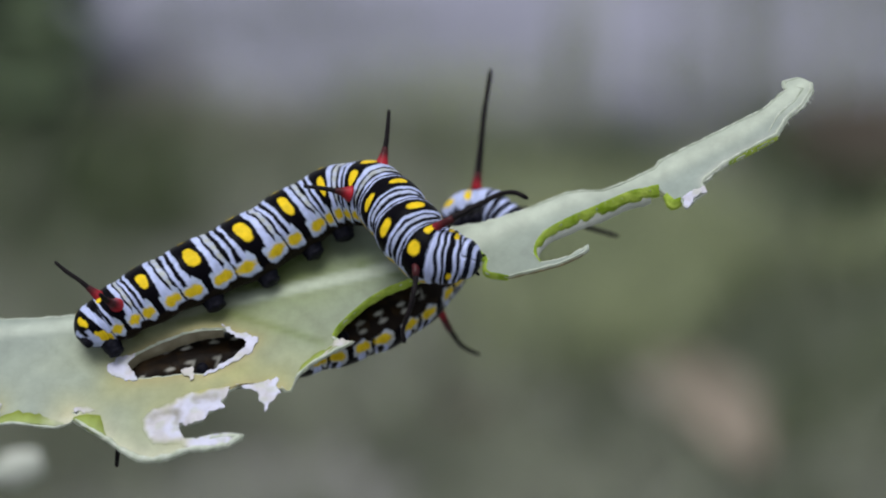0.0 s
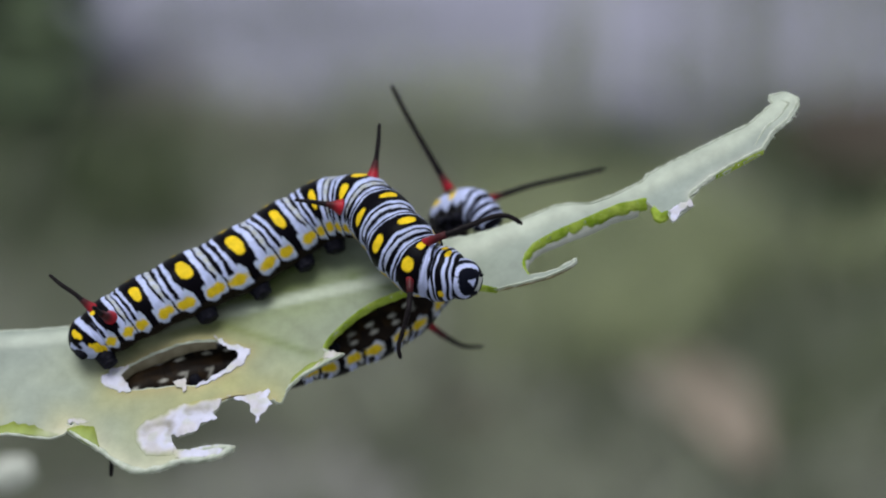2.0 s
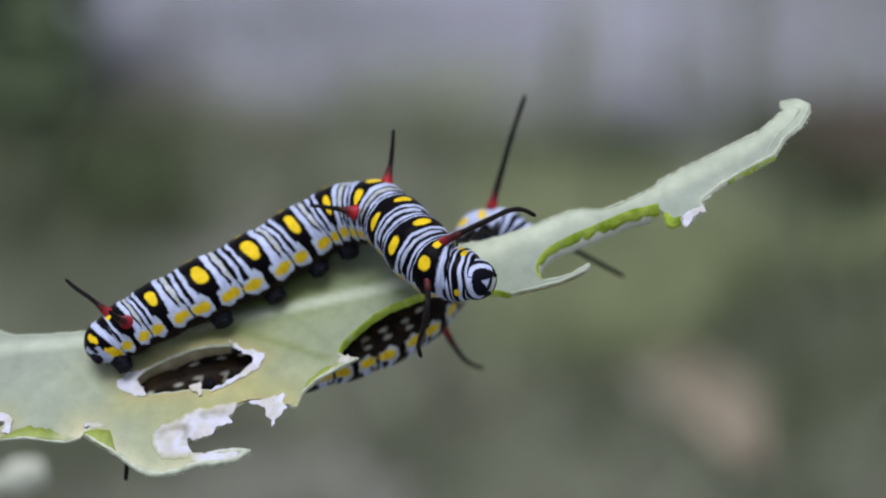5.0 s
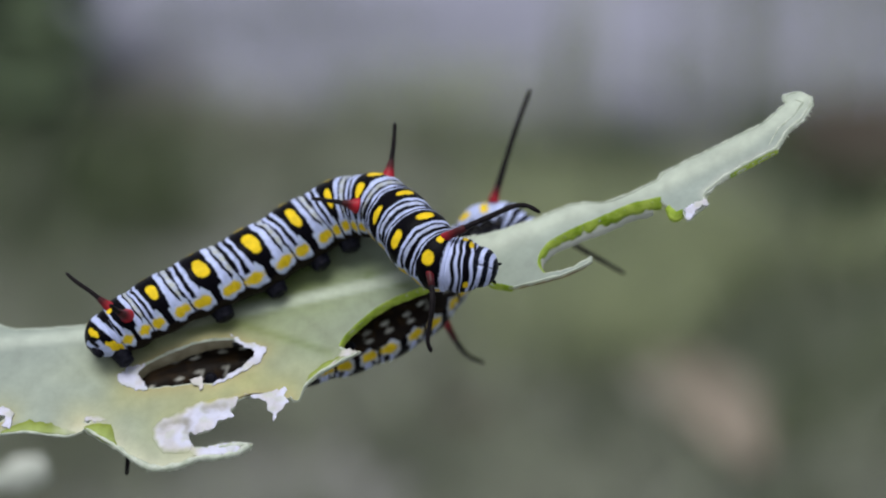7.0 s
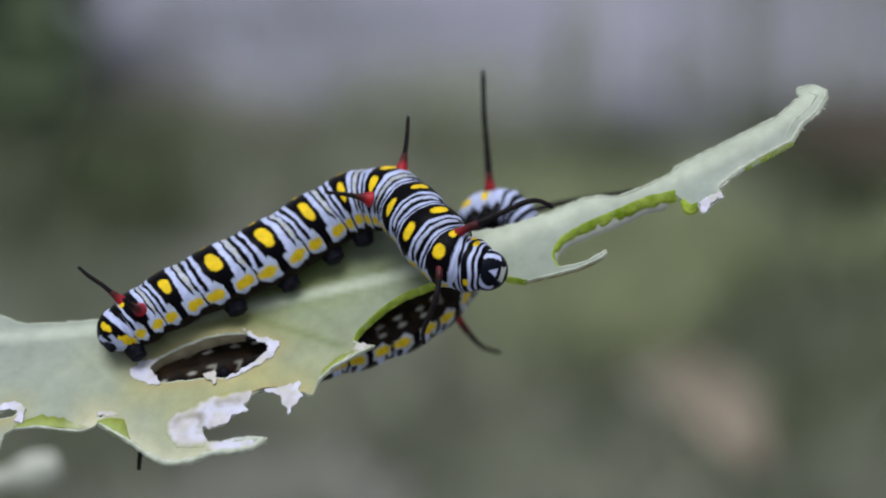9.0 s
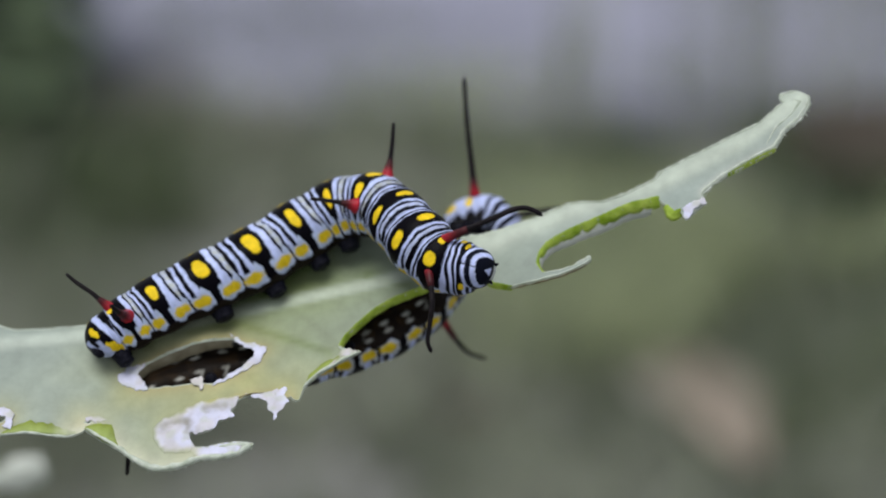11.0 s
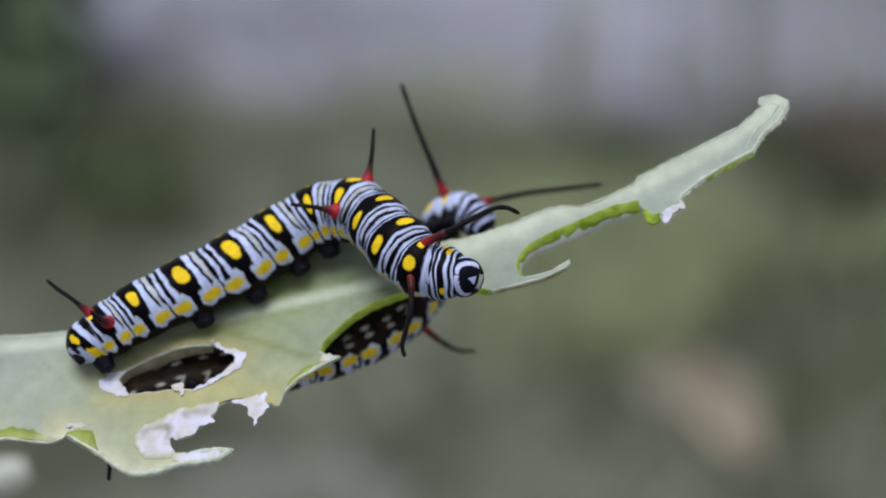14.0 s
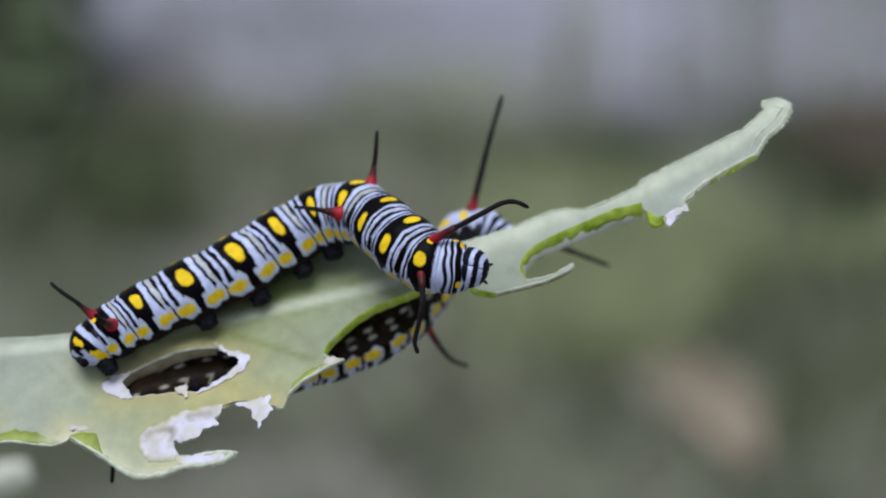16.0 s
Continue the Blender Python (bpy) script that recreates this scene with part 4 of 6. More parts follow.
class Body:
    def __init__(self, knots, flat=0.95):
        self.rows = np.array([(x, y, z, r, *d) for x, y, z, r, d in knots])
        self.last = len(knots) - 1
        self.flat = flat
        self.sag = 0.0

    def frame_at(self, s):
        q = spline(self.rows, s)
        e = 0.02
        t = unit(spline(self.rows[:, :3], np.asarray(s) + e) - spline(self.rows[:, :3], np.asarray(s) - e))
        n = unit(q[:, 4:7])
        n = unit(n - (n * t).sum(1, keepdims=True) * t)
        return q[:, :3], q[:, 3], t, n, np.cross(t, n)

    def radius(self, s, r, rings=1.0):
        f = (np.asarray(s) + 0.5) % 1 - 0.5
        r = r * (1 + 0.025 * np.cos(f * 2 * math.pi) + rings * 0.012 * step(np.abs(f), 0.26, 0.12) * np.cos(s * 2 * math.pi * 5) - rings * 0.05 * np.exp(-((np.abs(f) - 0.42) / 0.035) ** 2))
        u = np.clip((np.asarray(s) + 0.45) / 0.62, 0, 1)
        return r * np.sqrt(np.clip(1 - (1 - u) ** 2, 0.0004, 1))

    def skin(self, s0, s1, spots, tuck0=0.0, tuck1=0.0, nu=64, na=150):
        s = np.linspace(s0 - tuck0, s1 + tuck1, nu)
        c, r, t, n, b = self.frame_at(s)
        plain_r, r = self.radius(s, r, 0.15), self.radius(s, r)
        tuck = np.ones(nu)
        if tuck0:
            tuck = tuck * (1 - 0.14 * np.clip((s0 - s) / tuck0, 0, 1) ** 1.5)
        if tuck1:
            tuck = tuck * (1 - 0.20 * np.clip((s - s1) / tuck1, 0, 1) ** 1.5)
        phi = np.linspace(-180, 180, na, endpoint=False)
        a = np.radians(phi)
        shape = 1 - 0.10 * np.clip(np.abs(phi) - 125, 0, 60) / 60 + 0.03 * np.exp(-((np.abs(phi) - 112) / 14) ** 2)
        sag = self.sag * (1 - step(s, 7.0, 1.2)) * step(s, 0.5, 0.8)
        shape = shape[None, :] + sag[:, None] * np.exp(-((np.abs(phi) - 134) / 26) ** 2)[None, :]
        ring = (np.cos(a) * self.flat * shape)[..., None] * n[:, None] + (np.sin(a) * shape)[..., None] * b[:, None]
        belly = step(np.abs(phi), 128, 20)[None, :]
        v = c[:, None] + ((r[:, None] * (1 - belly) + plain_r[:, None] * belly) * tuck[:, None])[..., None] * ring
        S, P = np.meshgrid(s, phi, indexing="ij")
        col = body_pigment(S.ravel(), P.ravel(), spots, self.last, self.bare, self.neck_from)
        faces = [(i * na + j, i * na + (j + 1) % na, (i + 1) * na + (j + 1) % na, (i + 1) * na + j) for i in range(nu - 1) for j in range(na)]
        v = v.reshape(-1, 3)
        faces += [tuple(range(na - 1, -1, -1)), tuple((nu - 1) * na + j for j in range(na))]
        return v, faces, col

    def spot_on(self, s, phi, lift=1.0):
        c, r, t, n, b = self.frame_at(np.array([s]))
        r = self.radius(np.array([s]), r)
        a = radians(phi)
        out = math.cos(a) * self.flat * n[0] + math.sin(a) * b[0]
        return c[0] + r[0] * lift * out, out, t[0]


def horn(points, thick, parent, label="", red=0.24, flare=1.35):
    """A fleshy horn: a black rod on a red cone."""
    p = np.asarray(points, float)
    u = np.linspace(0, len(p) - 1, 26)
    c = spline(p, u)
    k = np.linspace(0, 1, 26)
    r = thick * (1.0 - 0.38 * k) * (1 + wobble(c, 0.6, 0.14, 2.0))
    r[-1] *= 0.55
    cut = max(2, int(26 * red))
    v, f = tube(c[cut - 1:], r[cut - 1:], 12)
    rod = sheet("horn", v, f, BLACK, parent, label)
    base_r = thick * (1.05 + flare * np.linspace(1, 0, cut + 1) ** 1.6)
    v, f = tube(c[:cut + 1], base_r, 14)
    k = np.append(np.repeat(np.linspace(0, 1, cut + 1), 14), [0, 1])
    c = laid(np.broadcast_to(np.array([0.34, 0.013, 0.025]), (len(v), 3)), np.array([0.035, 0.008, 0.010]), 0.95 * step(k, 0.52, 0.6))
    sheet("horn_base", v, f, RED, rod, "red fleshy base of the horn", pigment=c)
    return rod


def stub_leg(b, s, phi, long, thick, parent, name="proleg"):
    """A soft stub that narrows to a wrinkled foot."""
    a, out, t = b.spot_on(s, phi, 0.72)
    tip = a + out * long
    u = np.linspace(0, 1, 15)
    c = a + (tip - a) * u[:, None]
    r = thick * (1.25 - 0.42 * u - 0.05 * np.exp(-((u - 0.72) / 0.06) ** 2) + 0.03 * np.sin(u * 31)) * np.sqrt(np.clip(1 - np.clip((u - 0.86) / 0.16, 0, 1) ** 2, 0.05, 1))
    v, f = tube(c, r, 18)
    v = v + wobble(v, 0.5, 0.10, s)[:, None] * out
    return sheet(name, v, f, LEG, parent)


def head_mesh(centre, face, up, size, parent):
    """A round head capsule: black, ringed white round a pale triangle."""
    face, up = unit(np.array(face, float)), unit(np.array(up, float))
    up = unit(up - (up @ face) * face)
    side = np.cross(face, up)
    nu, na = 70, 96
    th = np.linspace(0.001, math.pi - 0.001, nu)
    ph = np.linspace(0, 2 * math.pi, na, endpoint=False)
    T, P = np.meshgrid(th, ph, indexing="ij")
    split = 1 - 0.05 * np.exp(-(np.sin(P) / 0.12) ** 2) * (np.cos(P) > 0) * np.clip(np.sin(T), 0, 1)
    d = np.cos(T)[..., None] * face * 0.92 + (np.sin(T) * np.cos(P) * split)[..., None] * up * 1.02 + (np.sin(T) * np.sin(P) * split)[..., None] * side
    v = (np.asarray(centre) + size * d).reshape(-1, 3)
    deg = np.degrees(T).ravel()
    x, y = (np.sin(T) * np.sin(P)).ravel(), (np.sin(T) * np.cos(P)).ravel()
    wav = deg + 3 * np.sin(P.ravel() * 3)
    c = np.empty((nu * na, 3))
    c[:] = (0.005, 0.006, 0.012)
    c[(wav > 42) & (wav < 58) & (y > -0.30)] = WHITE
    c[(wav > 76) & (wav < 90) & (y > -0.55)] = WHITE
    c[(wav > 112) & (wav < 124)] = WHITE
    front = deg < 90
    c[front & (y > -0.17) & (y < 0.25) & (np.abs(x) < (0.25 - y) * 0.52)] = WHITE * 0.9
    c[front & (y < -0.36) & (y > -0.66) & (np.abs(x) < 0.40)] = CREAM * 1.3
    c[front & (wav > 40) & (np.abs(x) < 0.035) & (y > 0)] = INK
    faces = [(i * na + j, (i + 1) * na + j, (i + 1) * na + (j + 1) % na, i * na + (j + 1) % na) for i in range(nu - 1) for j in range(na)]
    ob = sheet("head", v, faces, SKIN, parent, "black head with white rings and a pale triangle", pigment=c)
    for k in (-1, 1):
        a = np.asarray(centre) + size * unit(face * 0.8 - up * 0.45 + side * 0.42 * k)
        tip = a + size * 0.2 * unit(face + side * 0.5 * k + up * 0.1)
        tv, tf = tube(np.array([a, (a + tip) / 2, tip]), [size * 0.09, size * 0.07, size * 0.03], 8)
        sheet("feeler", tv, tf, LEG, ob, "tiny black feeler")
    return ob


def caterpillar(label, knots, spots, first_free, bare=99.0, neck_from=0.62, sag=0.0):
    """Rigid segments from the tail to the neck; from first_free on they can turn."""
    top = hub("caterpillar", label, "caterpillar", "caterpillars on the leaf")
    b = Body(knots)
    b.bare, b.neck_from, b.sag = bare, neck_from, sag
    segments = []
    for i in range(b.last):
        lo, hi = (-0.44 if i == 0 else i - 0.5), i + 0.5
        loose = i >= first_free
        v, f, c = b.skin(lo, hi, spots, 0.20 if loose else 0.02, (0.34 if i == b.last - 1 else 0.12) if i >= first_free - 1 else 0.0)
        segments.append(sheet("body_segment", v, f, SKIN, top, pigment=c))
    return top, b, segments


OVAL = {0.80: (0.085, 9, 15), 2: (0.125, 18, 36), 3: (0.13, 21, 36), 4: (0.125, 23, 36), 5: (0.125, 23, 36), 6: (0.115, 22, 36), 7: (0.11, 17, 26), 8: (0.105, 19, 35),
        9: (0.115, 18, 34), 9.97: (0.155, 14, 24), 11: (0.13, 12, 30)}


def front_caterpillar():
    spots = dict(OVAL)
    spots.pop(11)
    spots.update({11.12: (0.11, 11, 78), 11.24: (0.13, 14, -27), 10.90: (0.11, 10, -43)})
    top, b, seg = caterpillar("black, white and yellow banded caterpillar arched on the chewed leaf", FRONT_KNOTS, spots, 8, neck_from=1.70, sag=0.13)
    head = head_mesh((1.49, -0.74, 6.6), (0.96, -0.26, 0.10), (-0.01, 0.13, 0.94), 1.64, top)
    horns = {
        "a": horn([(-2.05, -0.35, 6.3), (-2.08, -1.15, 7.6), (-2.12, -2.6, 8.4), (-2.35, -3.9, 8.6), (-2.75, -5.2, 8.4), (-3.08, -6.3, 8.2), (-2.93, -7.2, 8.0)], 0.26, top, "drooping black horn", 0.30, 0.9),
        "b": horn([(-1.3, 1.2, 6.4), (-0.42, 1.72, 7.4), (0.92, 2.44, 8.0), (2.87, 3.45, 8.0), (4.40, 4.22, 8.0), (5.50, 4.32, 8.0), (6.55, 3.85, 8.0)], 0.28, top, "forward-curving black horn", 0.32, 0.7),
        "up": horn([(-4.95, 6.62, 0.8), (-4.66, 8.05, 0.6), (-4.47, 9.55, 0.4), (-4.36, 11.25, 0.2)], 0.25, top, "short upright black horn", 0.38, 1.45),
        "left": horn([(-7.35, 4.40, 2.6), (-8.45, 4.62, 3.0), (-9.80, 4.84, 3.0), (-11.05, 4.98, 3.0)], 0.24, top, "short sideways black horn", 0.38, 1.9),
        "tail": horn([(-26.9, -3.95, 3.4), (-27.9, -3.1, 3.7), (-28.6, -2.50, 3.8), (-29.7, -1.75, 3.8), (-30.6, -0.99, 3.8)], 0.24, top, "short tail horn", 0.3),
        "tail_near": horn([(-25.55, -4.45, 4.3), (-25.7, -4.3, 5.3), (-26.0, -4.0, 6.3), (-26.5, -3.45, 7.1)], 0.26, top, "short tail horn", 0.62, 1.5),
    }
    for s in (3.05, 4.05, 5.05, 6.0):
        for phi in (142, -142):
            stub_leg(b, s, phi, 1.95, 0.90, top)
    for phi in (138, -138):
        stub_leg(b, 0.34, phi, 1.75, 0.74, top)
        stub_leg(b, -0.20, phi * 0.72, 0.75, 0.42, top)
    return top, seg, head, horns


rear_horn_legs = []


def rear_caterpillar():
    rear_spots = {k: v for k, v in OVAL.items() if k < 9.5}
    rear_spots.update({10.95: (0.15, 15, 24), 11.45: (0.11, 20, 22)})
    top, b, seg = caterpillar("banded caterpillar clinging beneath the leaf, head over its far edge", REAR_KNOTS, rear_spots, 10, 10.7, 1.25)
    head = head_mesh((5.15, 2.6, -6.4), (0.72, -0.58, 0.35), (0.5, 0.75, 0.25), 1.5, top)
    horns = {
        "a": horn([(2.82, 5.0, -7.5), (3.15, 8.2, -7.5), (3.5, 11.5, -7.5), (4.07, 15.26, -7.5)], 0.30, top, "long upright black horn", 0.16, 0.6),
        "b": horn([(4.6, 3.75, -9.6), (6.4, 3.45, -10.0), (8.8, 2.95, -10.0), (12.0, 2.0, -10.0), (15.16, 1.07, -10.0)], 0.30, top, "long sideways black horn", 0.2, 0.6),
        "c": horn([(-0.75, -4.0, -4.4), (0.01, -5.72, -6.0), (0.8, -7.18, -8.0), (1.77, -8.42, -10.0), (3.19, -9.14, -11.0)], 0.27, top, "short drooping black horn", 0.46, 0.5),
        "tail": horn([(-25.8, -13.6, 1.5), (-25.8, -14.8, 1.2), (-26.1, -16.3, 1.0), (-26.2, -17.5, 1.0)], 0.25, top, "short tail horn", 0.2),
    }
    for s in (3.05, 4.05, 5.05, 6.0):
        for phi in (142, -142):
            stub_leg(b, s, phi, 1.0, 0.5, top)
    legs = []
    for s in (10.8, 11.3, 11.8):
        for phi in (98, 124, -124):
            legs.append(stub_leg(b, s, phi, 1.2, 0.42, top, "leg"))
    rear_horn_legs.extend(legs)
    return top, seg, head, horns


def far_leaf():
    """A pale leaf with a blunt tip hanging well behind the chewed leaf."""
    ob = hub("pale_leaf", "pale green leaf tip hanging behind the chewed leaf", "leaf")
    turn = np.array(Euler((radians(4), 0, radians(15))).to_matrix())
    foot = np.array([-66.25, -29.5, -60.0])
    v, f = leaf_blade(22.0, 2.6, 0.15, 0.02, 0.30, 27)
    v[:, 1] *= 0.48 + 0.52 * step(v[:, 0], 17.8, 2.2)
    sheet("blade", v @ turn.T + foot, f, PALE, ob)
    u = np.linspace(-0.3, 0.95, 14)
    c = np.column_stack([u * 22.0, 0 * u, -0.02 * 22.0 * (np.clip(u, 0, 1) - 0.4) ** 2 - 0.05])
    v, f = tube(c, np.linspace(0.45, 0.15, 14), 8)
    sheet("midrib", v @ turn.T + foot, f, RIM, ob)
    base = foot + np.array([-6.6, 0, 0]) @ turn.T
    c = spline([base + np.array([3.0, 1.4, 0]), base, base + np.array([-5, -1, 14]), (-80.6, -36.5, -10.8)], np.linspace(0, 3, 14))
    v, f = tube(c, np.linspace(0.42, 0.8, 14), 8)
    sheet("stalk", v, f, RIM, ob)
    return ob


def plant_stem():
    """The upright stem that carries both leaves, out of view beside them."""
    ob = hub("plant_stem", "upright pale green milkweed stem rooted in the soil", "plant stem")
    up = np.array([0.0, 0.9063, 0.4226])
    foot = np.array([-81.3, -11.6, -1.0])
    k = np.linspace(-545, 22, 40)
    c = foot + k[:, None] * up + np.column_stack([0.9 * np.sin(k * 0.021) - 0.9 * math.sin(0), 0 * k, 0 * k])
    r = np.linspace(3.2, 1.5, 40) * (1 + 0.18 * np.exp(-((k % 70 - 35) / 4) ** 2))
    v, f = tube(c, r, 14)
    sheet("stem", v, f, RIM, ob)
    return ob


leaf = chewed_leaf()
front, front_seg, front_head, front_horn = front_caterpillar()
rear, rear_seg, rear_head, rear_horn = rear_caterpillar()
pale = far_leaf()
stem = plant_stem()


# ---- what moves: the leaf sways with all that it carries, the caterpillars nod and wave their horns ----
def at(x, y, z, rx, ry, rz):
    return pose(x / 1000, y / 1000, z / 1000, rx, ry, rz)


def motions():
    for thing in (leaf, front, rear):
        walk(thing, [
            (0, SUBJECT @ at(0, 0, 0, 0, 0, 0)), (0.25, SUBJECT @ at(-0.3, -0.05, -0.22, -0.07, 0.16, -0.01)), (0.4, SUBJECT @ at(-0.24, 0, -0.35, -0.11, 0.26, -0.02)), (0.5, SUBJECT @ at(0.19, 0.01, -0.44, -0.14, 0.32, -0.02)), (1, SUBJECT @ at(0.46, -0.11, -0.47, 0.05, 0.18, -0.05)),
            (1.5, SUBJECT @ at(0.22, -0.39, -0.63, 0.3, -0.26, 0)), (2, SUBJECT @ at(-0.81, -1, -1.72, 0.47, -0.39, 0.03)), (2.5, SUBJECT @ at(-1.06, -1.42, -2.54, 0.62, 0.02, 0.03)),
            (3, SUBJECT @ at(-0.86, -1.68, -2.72, 0.69, 0.18, 0.06)), (3.5, SUBJECT @ at(-0.61, -2.05, -3.32, 0.79, 0.07, 0.05)), (3.8, SUBJECT @ at(-0.33, -2.19, -3.21, 0.61, 0.18, 0.04)), (4, SUBJECT @ at(-0.6, -2.51, -3.14, 0.49, 0.25, 0.04)), (4.2, SUBJECT @ at(-0.14, -2.56, -3.05, 0.26, 0.06, 0.01)),
            (4.5, SUBJECT @ at(-0.25, -2.5, -2.92, -0.09, -0.23, -0.03)), (4.7, SUBJECT @ at(0.22, -1.75, -2.87, -0.07, -0.2, -0.03)), (6.8, SUBJECT @ at(0.43, -0.98, -2.37, 0.12, 0.08, -0)), (7, SUBJECT @ at(0.43, -0.91, -2.32, 0.14, 0.11, 0)), (7.2, SUBJECT @ at(1.42, -0.5, -2.06, 0.12, 0.19, -0.02)), (7.3, SUBJECT @ at(1.82, -0.36, -1.94, 0.12, 0.24, -0.03)), (7.5, SUBJECT @ at(1.78, -0.26, -1.68, 0.1, 0.32, -0.05)),
            (8, SUBJECT @ at(2.11, -0.11, -1.55, -0.37, 0.9, -0.11)), (8.5, SUBJECT @ at(2, -0.21, -1.78, -0.04, 0.45, -0.01)), (8.8, SUBJECT @ at(2.05, -0.3, -1.75, -0.08, 0.56, 0.03)), (9, SUBJECT @ at(1.53, -0.4, -1.73, -0.1, 0.64, 0.05)), (9.2, SUBJECT @ at(1.3, -0.52, -2.07, -0.17, 0.75, 0.05)),
            (9.5, SUBJECT @ at(1.79, -0.77, -2.57, -0.28, 0.91, 0.06)), (9.7, SUBJECT @ at(1.6, -0.87, -2.64, -0.18, 0.66, 0.08)), (10, SUBJECT @ at(0.82, -1, -2.75, -0.04, 0.28, 0.12)), (10.2, SUBJECT @ at(0.59, -1.09, -2.77, -0.01, 0.31, 0.13)), (12.3, SUBJECT @ at(-0.2, -0.42, -2.96, 0.32, 0.66, 0.29)), (12.5, SUBJECT @ at(-0.57, -0.75, -2.98, 0.35, 0.69, 0.3)),
            (13, SUBJECT @ at(-1.46, -1.44, -3.59, 0.22, 0.69, 0.26)), (13.2, SUBJECT @ at(-1.92, -1.6, -3.48, -0.01, 0.67, 0.32)), (13.5, SUBJECT @ at(-1.63, -1.59, -3.31, -0.35, 0.63, 0.42)), (14, SUBJECT @ at(-1.27, -1.28, -3.13, 0.22, 0.38, 0.38)),
            (14.5, SUBJECT @ at(-0.86, -1.13, -3.24, 0.07, 0.67, 0.35)), (15, SUBJECT @ at(-0.51, -1.11, -3.32, -0.12, 1.06, 0.28)), (15.5, SUBJECT @ at(-0.45, -1.27, -3.26, 0.13, 0.58, 0.35)), (15.7, SUBJECT @ at(-0.85, -1.38, -3.24, 0.23, 0.64, 0.35)),
            (16, SUBJECT @ at(-1, -1.48, -3.21, 0.37, 0.72, 0.36)),
        ])
    walk(pale, [
            (0, SUBJECT @ at(0.00, 0.00, 0, 0, 0, 0)), (0.25, SUBJECT @ at(-0.38, -0.04, 0, 0, 0, 0)), (0.4, SUBJECT @ at(-0.3, 0, 0, 0, 0, 0)), (0.5, SUBJECT @ at(0.24, 0.01, 0, 0, 0, 0)), (1, SUBJECT @ at(0.58, -0.09, 0, 0, 0, 0)),
            (1.5, SUBJECT @ at(0.28, -0.31, 0, 0, 0, 0)), (2, SUBJECT @ at(-1.01, -0.80, 0, 0, 0, 0)), (2.5, SUBJECT @ at(-1.33, -1.14, 0, 0, 0, 0)),
            (3, SUBJECT @ at(-1.07, -1.34, 0, 0, 0, 0)), (3.5, SUBJECT @ at(-0.76, -1.64, 0, 0, 0, 0)), (3.8, SUBJECT @ at(-0.41, -1.82, 0, 0, 0, 0)), (4, SUBJECT @ at(-0.75, -2.01, 0, 0, 0, 0)), (4.2, SUBJECT @ at(-0.17, -2.07, 0, 0, 0, 0)),
            (4.5, SUBJECT @ at(-0.31, -2.00, 0, 0, 0, 0)), (4.7, SUBJECT @ at(0.28, -1.05, 0, 0, 0, 0)), (6.8, SUBJECT @ at(0.54, -0.82, 0, 0, 0, 0)), (7, SUBJECT @ at(0.54, -0.73, 0, 0, 0, 0)), (7.2, SUBJECT @ at(1.77, -0.4, 0, 0, 0, 0)), (7.3, SUBJECT @ at(2.27, -0.29, 0, 0, 0, 0)), (7.5, SUBJECT @ at(2.23, -0.21, 0, 0, 0, 0)),
            (8, SUBJECT @ at(2.64, -0.09, 0, 0, 0, 0)), (8.5, SUBJECT @ at(2.50, -0.17, 0, 0, 0, 0)), (8.8, SUBJECT @ at(2.56, -0.24, 0, 0, 0, 0)), (9, SUBJECT @ at(1.91, -0.32, 0, 0, 0, 0)), (9.2, SUBJECT @ at(1.62, -0.42, 0, 0, 0, 0)),
            (9.5, SUBJECT @ at(2.24, -0.62, 0, 0, 0, 0)), (9.7, SUBJECT @ at(2, -0.7, 0, 0, 0, 0)), (10, SUBJECT @ at(1.02, -0.80, 0, 0, 0, 0)), (10.2, SUBJECT @ at(0.73, -0.91, 0, 0, 0, 0)), (12.3, SUBJECT @ at(-0.24, -0.18, 0, 0, 0, 0)), (12.5, SUBJECT @ at(-0.71, -0.60, 0, 0, 0, 0)),
            (13, SUBJECT @ at(-1.82, -1.15, 0, 0, 0, 0)), (13.2, SUBJECT @ at(-2.4, -1.28, 0, 0, 0, 0)), (13.5, SUBJECT @ at(-2.04, -1.27, 0, 0, 0, 0)), (14, SUBJECT @ at(-1.59, -1.02, 0, 0, 0, 0)),
            (14.5, SUBJECT @ at(-1.07, -0.90, 0, 0, 0, 0)), (15, SUBJECT @ at(-0.64, -0.89, 0, 0, 0, 0)), (15.5, SUBJECT @ at(-0.56, -1.02, 0, 0, 0, 0)), (15.7, SUBJECT @ at(-1.06, -1.1, 0, 0, 0, 0)),
            (16, SUBJECT @ at(-1.25, -1.18, 0, 0, 0, 0)),
    ])
